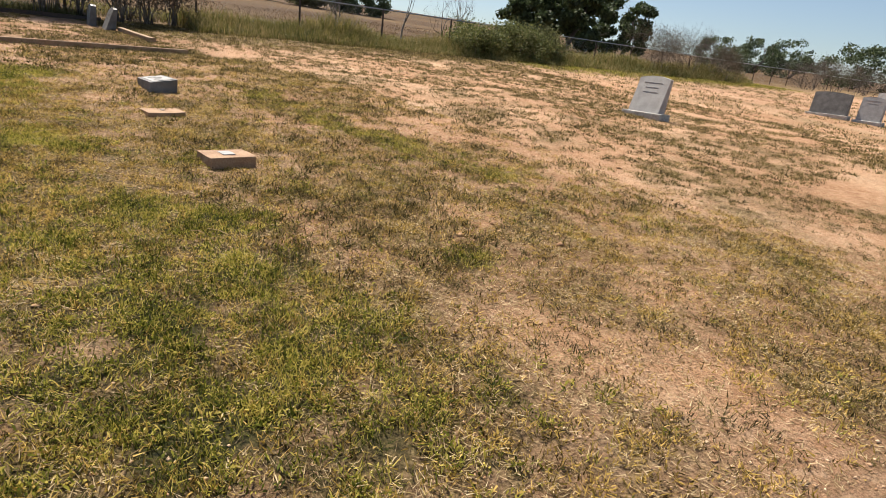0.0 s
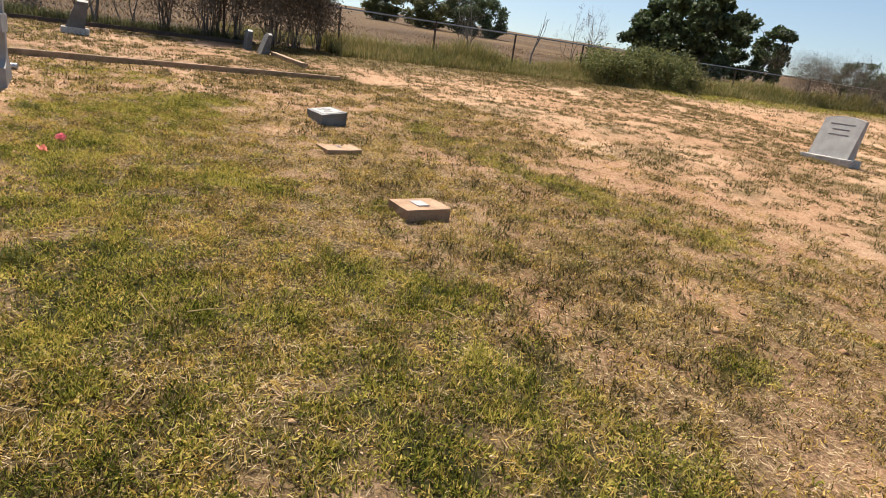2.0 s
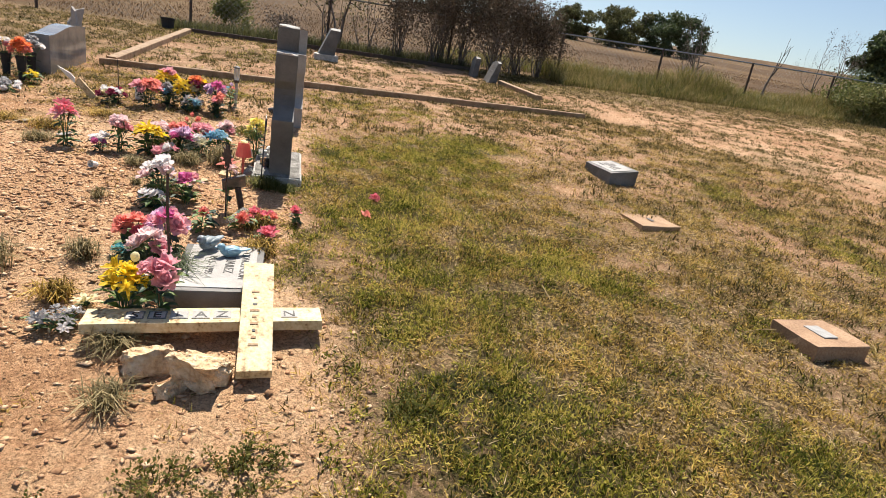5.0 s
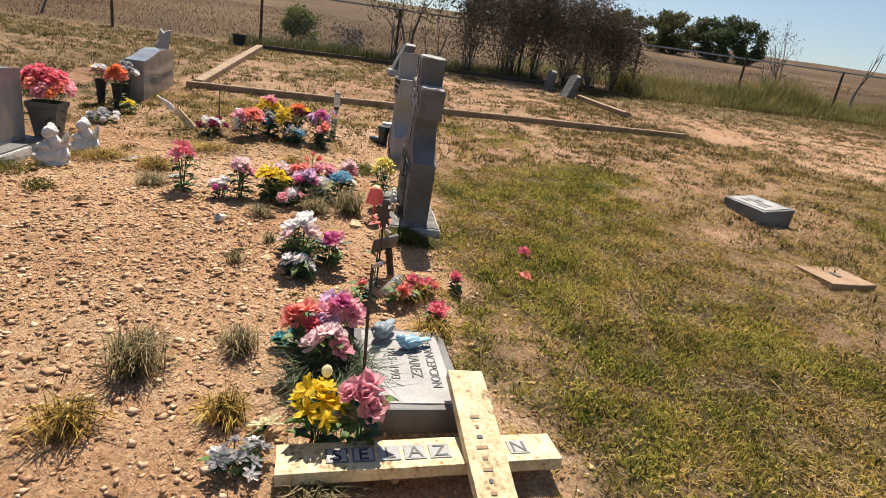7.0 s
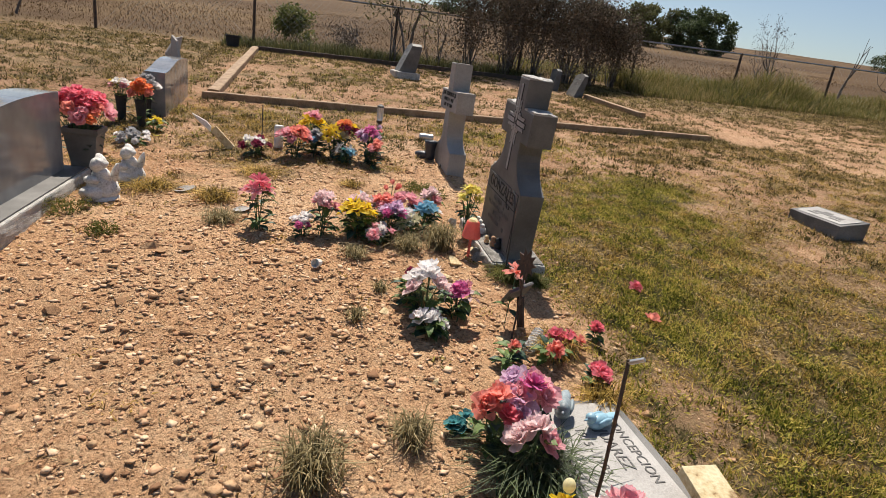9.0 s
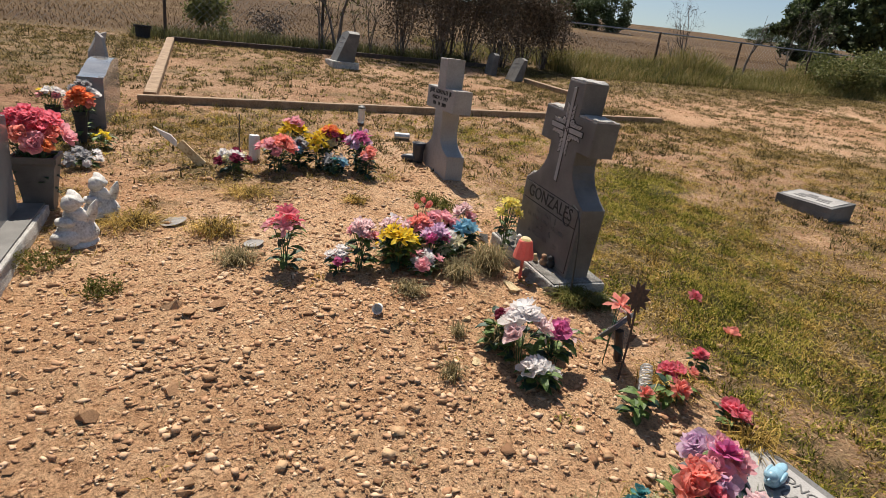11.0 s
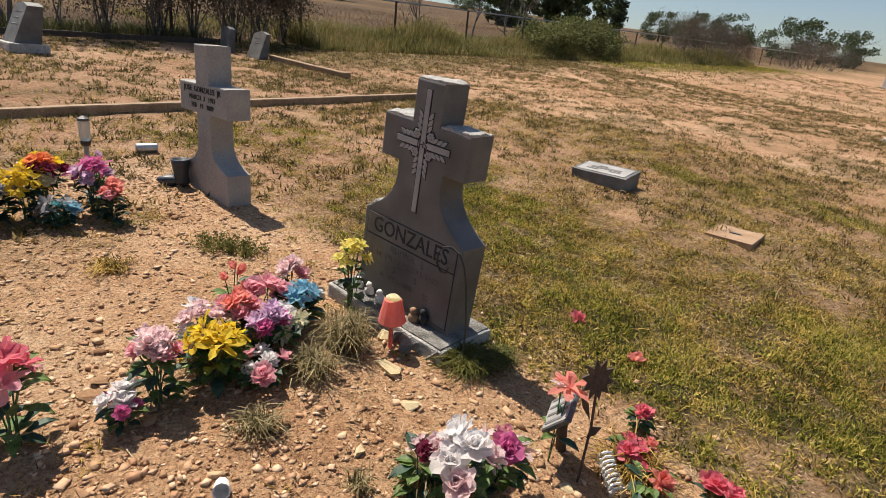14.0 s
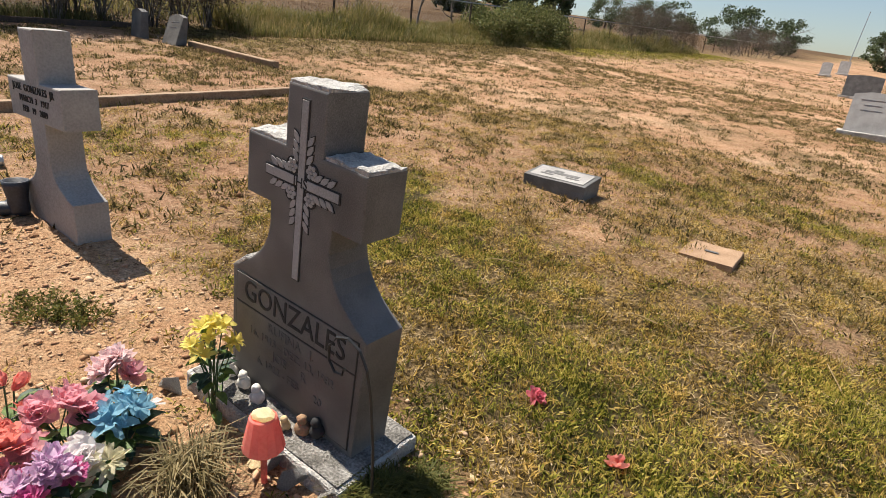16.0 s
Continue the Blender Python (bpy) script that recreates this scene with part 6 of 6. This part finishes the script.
PLASTER = surface("weathered_plaster", [(0.34, (0.20, 0.18, 0.16)), (0.42, (0.50, 0.47, 0.43)), (0.55, (0.70, 0.67, 0.63)), (0.7, (0.80, 0.78, 0.74))], 14, 90, 0.85, 0.4)


def angel(u, v, s, rz):
    """A kneeling plaster figure with folded wings, one plain shape."""
    bms = [ball(0.095, Matrix.Translation((0, 0.01, 0.065)), 3, 0.25, 1, (1.0, 1.1, 0.85)), ball(0.07, Matrix.Translation((0, -0.06, 0.045)), 3, 0.25, 2, (1.1, 1.2, 0.75)), ball(0.062, Matrix.Translation((0, 0.005, 0.145)), 3, 0.2, 3, (1.05, 0.9, 1.1)),
           ball(0.047, Matrix.Translation((0, -0.022, 0.222)), 3, 0.12, 4, (1, 1, 1.02)), ball(0.05, Matrix.Translation((0, -0.002, 0.24)), 3, 0.55, 9, (1.02, 0.95, 0.85)), ball(0.055, Matrix.Translation((0.055, 0.06, 0.16)) @ pose(0, 0, 0, 0, 22, 0), 3, 0.25, 5, (0.5, 0.4, 1.5)), ball(0.055, Matrix.Translation((-0.055, 0.06, 0.16)) @ pose(0, 0, 0, 0, -22, 0), 3, 0.25, 6, (0.5, 0.4, 1.5)),
           ball(0.034, Matrix.Translation((0, -0.07, 0.13)), 2, 0.2, 7, (1.7, 1.1, 0.8)), turned([(0.11, -0.03), (0.115, 0.0), (0.10, 0.02)], 14)]
    solid("angel_figurine", joined(*bms), PLASTER, at(u, v, 0, 0, 0, rz) @ Matrix.Diagonal((s, s, s, 1)), "white weathered plaster angel figurine kneeling on soil", "figurine", "angel pair", smooth=True)


angel(-0.76, -2.66, 1.0, 55)
angel(-1.17, -2.59, 0.95, 55)


def wing_ornament():
    t = thing("garden_ornament", at(-5.05, -3.05) @ Matrix.Diagonal((1.4, 1.4, 1.1, 1)), "pale grey winged garden ornament on the soil", "ornament")
    part("body", ball(0.13, Matrix.Translation((0, 0, 0.16)), 3, 0.2, 2, (1, 0.8, 1.35)), CONCRETE, t, smooth=True)
    for s in (-1, 1):
        prof = [(0.0, 0.20), (0.10, 0.26), (0.12, 0.42), (0.05, 0.60), (-0.03, 0.64), (-0.02, 0.45), (-0.05, 0.30)]
        part("wing", moved(slab_from(prof, -0.012, 0.012, 0.004), pose(s * 0.05, 0, 0, 0, s * 8, 40 * s)), CONCRETE, t, "pale upright wing")


wing_ornament()


def spinner():
    t = thing("pinwheel_stake", at(-1.15, -3.4), "thin dark stake with a pale round disc", "garden stake")
    part("stake", tube([(0, 0, -0.05), (0.02, 0, 0.5), (-0.12, -0.05, 0.85)], 0.006, 5), BLACKMETAL, t)
    part("disc", moved(turned([(0.06, -0.006), (0.07, 0), (0.06, 0.006)], 16), pose(-0.13, -0.05, 0.88, 70, 0, 60)), CLOTH["cream"], t, "pale plastic disc")


spinner()
solid("black_tub", turned([(0.13, 0), (0.15, 0.2), (0.17, 0.22), (0.17, 0.25), (0.14, 0.25), (0.13, 0.1)], 16), RUBBER, at(-11.45, -2.95), "black plastic tub standing beside a fence post", "tub")
solid("paper_plate", worn(turned([(0.02, 0.006), (0.05, 0.006), (0.075, 0.016), (0.08, 0.018), (0.05, 0.010)], 16), 0.006, 20), CONCRETE, at(-0.98, -2.18, 0, 12, 0, 0), "pale grey plastic lid lying on bare soil", "litter")
solid("paper_plate", worn(turned([(0.02, 0.006), (0.04, 0.006), (0.055, 0.014), (0.06, 0.016), (0.04, 0.010)], 12), 0.006, 20), CONCRETE, at(-0.55, -1.75, 0, 8, 0, 0), "small pale scrap lying on bare soil", "litter")

# ---- things at the crosses ----


def tulip_lamp():
    t = thing("garden_lamp", at(0.07, -0.31), "coral-red plastic tulip-shaped garden lamp on a stake", "garden lamp")
    part("stake", tube([(0, 0, -0.03), (0, 0, 0.13)], 0.010, 6), CLOTH["coral"], t)
    part("shade", turned([(0.016, 0.128), (0.057, 0.125), (0.062, 0.13), (0.055, 0.165), (0.046, 0.205), (0.040, 0.232), (0.034, 0.236), (0.030, 0.228), (0.040, 0.19), (0.050, 0.14)], 14), CLOTH["coral"], t, "translucent coral shade")
    part("top", ball(0.028, Matrix.Translation((0, 0, 0.24)), 2, 0.5, 3, (1.2, 1, 0.6)), CLOTH["cream"], t)


def shepherd_hook(u, v, pts, label):
    t = thing("wire_hook", at(u, v), label, "garden hook")
    part("rod", tube(pts, 0.0045, 6), BLACKMETAL, t)


def solar_lamp():
    t = thing("solar_lamp", at(-2.6, -0.6) @ Matrix.Diagonal((1, 1, 1.55, 1)), "small clear solar garden lamp on a pale stake", "garden lamp")
    part("stake", tube([(0, 0, -0.03), (0, 0, 0.17)], 0.017, 8), GRANITE_LIGHT, t)
    part("collar", turned([(0.025, 0.17), (0.032, 0.18), (0.032, 0.19), (0.02, 0.19)], 10), RUST, t)
    glass = bpy.data.materials.new("clear_plastic")
    glass.use_nodes = True
    g = glass.node_tree.nodes["Principled BSDF"]
    g.inputs["Base Color"].default_value, g.inputs["Roughness"].default_value, g.inputs["Transmission Weight"].default_value = (0.85, 0.85, 0.82, 1), 0.2, 0.6
    part("globe", turned([(0.026, 0.19), (0.034, 0.205), (0.034, 0.27), (0.03, 0.275)], 10), glass, t, "clear plastic globe")
    part("cap", turned([(0.036, 0.275), (0.036, 0.285), (0.01, 0.295)], 10), GRANITE_DARK, t)


def metal_sunflower():
    t = thing("metal_flower_stake", at(1.04, -0.34) @ Matrix.Diagonal((1, 1, 1.5, 1)), "rusty dark metal sunflower on a stake", "garden stake")
    part("stake", tube([(0, 0, -0.04), (0.01, 0, 0.15), (0, 0, 0.27)], 0.005, 5), RUST, t)
    out = []
    for k in range(20):
        a = math.pi * k / 10
        r = 0.054 if k % 2 == 0 else 0.032
        out.append((r * math.cos(a), 0.27 + r * math.sin(a)))
    part("flower_head", moved(slab_from(out, -0.004, 0.004, 0.001), pose(0, 0, 0, 0, 0, 40)), RUST, t, "rusty cut-out flower head")
    for z, s in ((0.12, 1), (0.17, -1)):
        part("leaf", slab_from([(0, z), (s * 0.03, z + 0.02), (s * 0.045, z + 0.045), (s * 0.015, z + 0.035)], -0.003, 0.003, 0.001), RUST, t)


def tilted_plaque():
    t = thing("memorial_plaque", at(0.92, -0.28) @ Matrix.Diagonal((1.25, 1.25, 1.15, 1)), "small grey memorial plaque tilted on a short post", "plaque")
    part("post", tube([(0, 0.03, -0.03), (0.0, 0.0, 0.14)], 0.016, 8), RUST, t)
    m = pose(0, -0.02, 0.165, 24, -50, 0)
    part("board", moved(box(-0.055, 0.055, -0.06, 0.06, -0.008, 0.006, 0.003), m), GRANITE_DARK, t)
    part("plate", moved(box(-0.05, 0.05, -0.055, 0.055, 0.006, 0.008, 0.001), m), GRANITE_LIGHT, t, "pale lettered plate")
    for i in range(4):
        part("inscription", moved(box(-0.042, 0.042 - 0.012 * (i % 2), 0.045 - 0.03 * i, 0.055 - 0.03 * i, 0.008, 0.0095, 0.0005), m), LETTER_GREY, t, "unreadable line of writing")


def coil():
    t = thing("coiled_spring", at(1.12, -0.26, 0.04), "white coiled plastic spring lying among flowers", "spring")
    pts = [(-0.07 + 0.14 * i / 72, 0.026 * math.cos(i * 0.75), 0.026 * math.sin(i * 0.75)) for i in range(73)]
    part("coil", moved(tube(pts, 0.005, 5), pose(0, 0, 0, 0, 20, -40)), WHITE, t)


tulip_lamp()
solar_lamp()
metal_sunflower()
tilted_plaque()
coil()
hook = [(0.03, 0, -0.04), (0.015, 0.005, 0.2), (-0.01, 0.01, 0.36), (-0.03, 0.01, 0.44), (-0.06, 0.01, 0.49), (-0.105, 0.01, 0.51), (-0.15, 0.01, 0.495), (-0.18, 0.01, 0.455), (-0.18, 0.01, 0.41), (-0.155, 0.01, 0.38), (-0.125, 0.01, 0.385), (-0.115, 0.01, 0.41)]
shepherd_hook(0.34, -0.16, hook, "thin black wire hook leaning on the granite cross")
shepherd_hook(-2.07, -1.72, [(0, 0, -0.05), (0.0, 0.0, 0.25), (0.005, 0.0, 0.45)], "thin black upright rod in the soil")


def rod_light():
    t = thing("garden_rod", at(2.16, -0.47), "thin rusty rod standing at the flat marker", "garden stake")
    part("rod", tube([(0, 0, -0.05), (0.0, 0.0, 0.25), (0.0, -0.01, 0.5), (-0.01, -0.01, 0.64)], 0.006, 6), RUST, t)
    part("tip", moved(turned([(0.006, 0), (0.008, 0.01), (0.007, 0.05)], 6), pose(-0.01, -0.01, 0.63, 0, 55, 40)), STEEL, t, "pale bent tip")


rod_light()


def bird(u, v, h, s, material, rz, label):
    bms = [ball(0.05, Matrix.Translation((0, 0, 0.045)), 3, 0.1, 2, (0.8, 1.5, 0.85)), ball(0.03, Matrix.Translation((0, -0.07, 0.085)), 2, 0.05, 3), ball(0.03, Matrix.Translation((0, 0.09, 0.055)), 2, 0.05, 4, (0.9, 1.9, 0.35)),
           ball(0.012, Matrix.Translation((0, -0.105, 0.083)), 1, 0, 1, (0.6, 1.4, 0.6)), ball(0.035, Matrix.Translation((0.035, 0.015, 0.055)), 2, 0.1, 5, (0.35, 1.6, 0.7)), ball(0.035, Matrix.Translation((-0.035, 0.015, 0.055)), 2, 0.1, 6, (0.35, 1.6, 0.7))]
    solid("bird_figurine", joined(*bms), material, at(u, v, h, 0, 0, rz) @ Matrix.Diagonal((s, s, s, 1)), label, "figurine", smooth=True)


bird(1.68, -0.36, 0.07, 0.85, SLATEBLUE, 60, "grey clay dove figurine sitting on the flat marker")
bird(1.75, -0.24, 0.07, 0.72, BLUE, 20, "pale blue bird figurine lying on the flat marker")
solid("plastic_egg", ball(0.019, Matrix.Translation((0, 0, 0.0)), 3, 0, 1, (1, 1, 1.25)), CLOTH["cream"], at(2.2, -0.60, 0.25), "pale yellow plastic egg among cloth lilies", "toy egg", smooth=True)
solid("metal_can", moved(turned([(0.034, 0), (0.038, 0.006), (0.038, 0.16), (0.034, 0.166)], 16), pose(0, 0, 0.036, 90, 0, -12)), STEEL, at(-3.3, 0.15), "dented silver metal can lying on bare soil", "can")


DARKCLAY = surface("dark_blue_clay", shades((0.035, 0.04, 0.052), 0.6, 1.6), 12, 80, 0.45, 0.2)


def boot_planter():
    bms = [turned([(0.05, 0), (0.055, 0.03), (0.05, 0.09), (0.062, 0.16), (0.066, 0.19), (0.055, 0.19), (0.05, 0.15)], 12), ball(0.055, Matrix.Translation((0, -0.07, 0.035)), 2, 0.1, 2, (0.95, 1.7, 0.75)), ball(0.045, Matrix.Translation((-0.05, -0.03, 0.04)), 2, 0.2, 3, (1.0, 1.2, 0.9))]
    solid("boot_planter", joined(*bms), DARKCLAY, at(-2.38, -0.08, 0, 0, 0, -30), "dark grey boot-shaped planter at the concrete cross", "planter", smooth=True)


boot_planter()
solid("candle", turned([(0.042, 0), (0.045, 0.01), (0.045, 0.19), (0.04, 0.21), (0.015, 0.215), (0.01, 0.2)], 14), WHITE, at(-2.35, -1.58), "white glass memorial candle beside cloth flowers", "candle")


def bird_sign():
    t = thing("garden_sign", at(-2.22, -2.05), "wooden garden sign with a white bird, leaning over", "garden sign")
    part("board", moved(box(-0.035, 0.035, -0.01, 0.01, -0.02, 0.22, 0.004), pose(0, 0.05, 0.02, 0, -46, 78)), PINE, t)
    part("bird", moved(slab_from([(-0.012, 0.0), (0.025, 0.03), (0.03, 0.09), (0.01, 0.14), (-0.02, 0.22), (-0.025, 0.12)], -0.008, 0.008, 0.002), pose(-0.02, -0.12, 0.15, 0, -46, 78)), WHITE, t, "white painted bird")


bird_sign()
# small figures and stones on the granite base
for i, (u, v, h, s, mat, label) in enumerate(((-0.36, -0.13, 0.07, 0.028, WHITE, "white plaster ornament on the granite base"), (-0.27, -0.14, 0.07, 0.026, WHITE, "white round plaster ornament on the granite base"), (-0.18, -0.15, 0.07, 0.028, WHITE, "white plaster ornament on the granite base"),
                                            (0.04, -0.14, 0.07, 0.028, BRICKRED, "small brown figurine on the granite base"), (0.09, -0.125, 0.07, 0.028, RUBBER, "small black ornament on the granite base"), (-0.01, -0.17, 0.07, 0.02, STONE_PALE, "pale yellow ornament on the granite base"))):
    solid("ornament", joined(ball(s, Matrix.Translation((0, 0, s * 0.8)), 2, 0.3, i, (1, 0.9, 1.0)), ball(s * 0.62, Matrix.Translation((0, -0.004, s * 2.0)), 2, 0.3, i + 3)), mat, at(u, v, h), label, "ornament", "ornaments on the base", smooth=True)
for i, (u, v, s) in enumerate(((0.23, -0.21, 0.075), (0.14, -0.25, 0.06), (0.05, -0.27, 0.05), (-0.42, -0.2, 0.06), (-0.5, -0.28, 0.05))):
    ob = new("stone", mesh_of("stone", stone_mesh(60.0 + i, (1, 0.7, 0.9)), GRANITE_ROUGH))
    ob.matrix_world = at(u, v, s * 0.4, 0, 0, 50 * i) @ Matrix.Diagonal((s, s, s, 1))
    tagged(ob, "rough pale grey stone at the granite base", "stone", "stones on the graves")
solid("plastic_cup", moved(turned([(0.02, 0), (0.026, 0.05), (0.022, 0.05), (0.018, 0.01)], 12), pose(0, 0, 0.02, 75, 0, 60)), WHITE, at(0.37, -1.26), "small white plastic cup lying on gravel", "cup")

# ---- the wooden cross ----


def wooden_cross():
    x, y = xy(2.40, -0.07)
    z = float(lift(x, y))
    t = thing("wooden_cross", pose(x, y, z, 0, 0, TURN), "unpainted pine plank cross with stick-on letters, lying down", "cross")
    b = box(-0.07, 0.07, -0.67, 0.28, 0.055, 0.10, 0.003, 6)
    bar = part("crossbar", moved(worn(b, 0.003, 9), pose(0, 0, 0, 1.5, 0, 3)), PINE, t)
    m = pose(0.02, 0.0, 0.075, 0, 15, 2)
    b = box(-0.34, 0.36, -0.068, 0.068, 0.03, 0.07, 0.003, 6)
    plank = part("plank", moved(worn(b, 0.003, 8, 3), m), PINE, t)
    for k, (ch, dy) in enumerate((("S", -0.48), ("E", -0.395), ("L", -0.31), ("A", -0.225), ("Z", -0.14), ("N", 0.14))):
        tile = part("letter_tile", moved(box(-0.034, 0.034, dy - 0.036, dy + 0.036, 0.100, 0.1035, 0.001), pose(0, 0, 0, 1.5, 0, 3)), (GRANITE_DARK if k < 2 else GRANITE_PALE), t, "small worn stick-on letter tile")
        part("tile_face", moved(box(-0.029, 0.029, dy - 0.030, dy + 0.030, 0.1035, 0.1042, 0.0), pose(0, 0, 0, 1.5, 0, 3)), GRANITE_PALE, tile)
        lettering(ch, 0.075, pose(0, 0, 0, 1.5, 0, 3) @ Matrix.Translation((-0.025, dy, 0.1050)) @ pose(0, 0, 0, 0, 0, -90) @ pose(0, 0, 0, 0, 0, 180) @ Matrix.Translation((0, -0.052, 0)), LETTER if k < 2 else LETTER_GREY, t, "black stick-on letter", 0.001)
    for i in range(9):
        dx, wd = -0.12 + 0.042 * i, (0.032, 0.012, 0.02, 0.04, 0.018)[i % 5]
        part("inscription", moved(box(dx - 0.006, dx + 0.006, -wd / 2 - 0.01, wd / 2 - 0.01, 0.070, 0.0725, 0.0), m), (TIMBER, SANDSTONE, LETTER_GREY, SANDSTONE)[i % 4], t, "faded unreadable letters")


wooden_cross()

solid("plastic_scrap", worn(ball(0.035, None, 3, 0.5, 4, (1, 0.8, 0.5)), 0.012, 40), WHITE, at(2.46, -0.66, 0.012), "crumpled white plastic scrap beside the wooden cross", "litter")
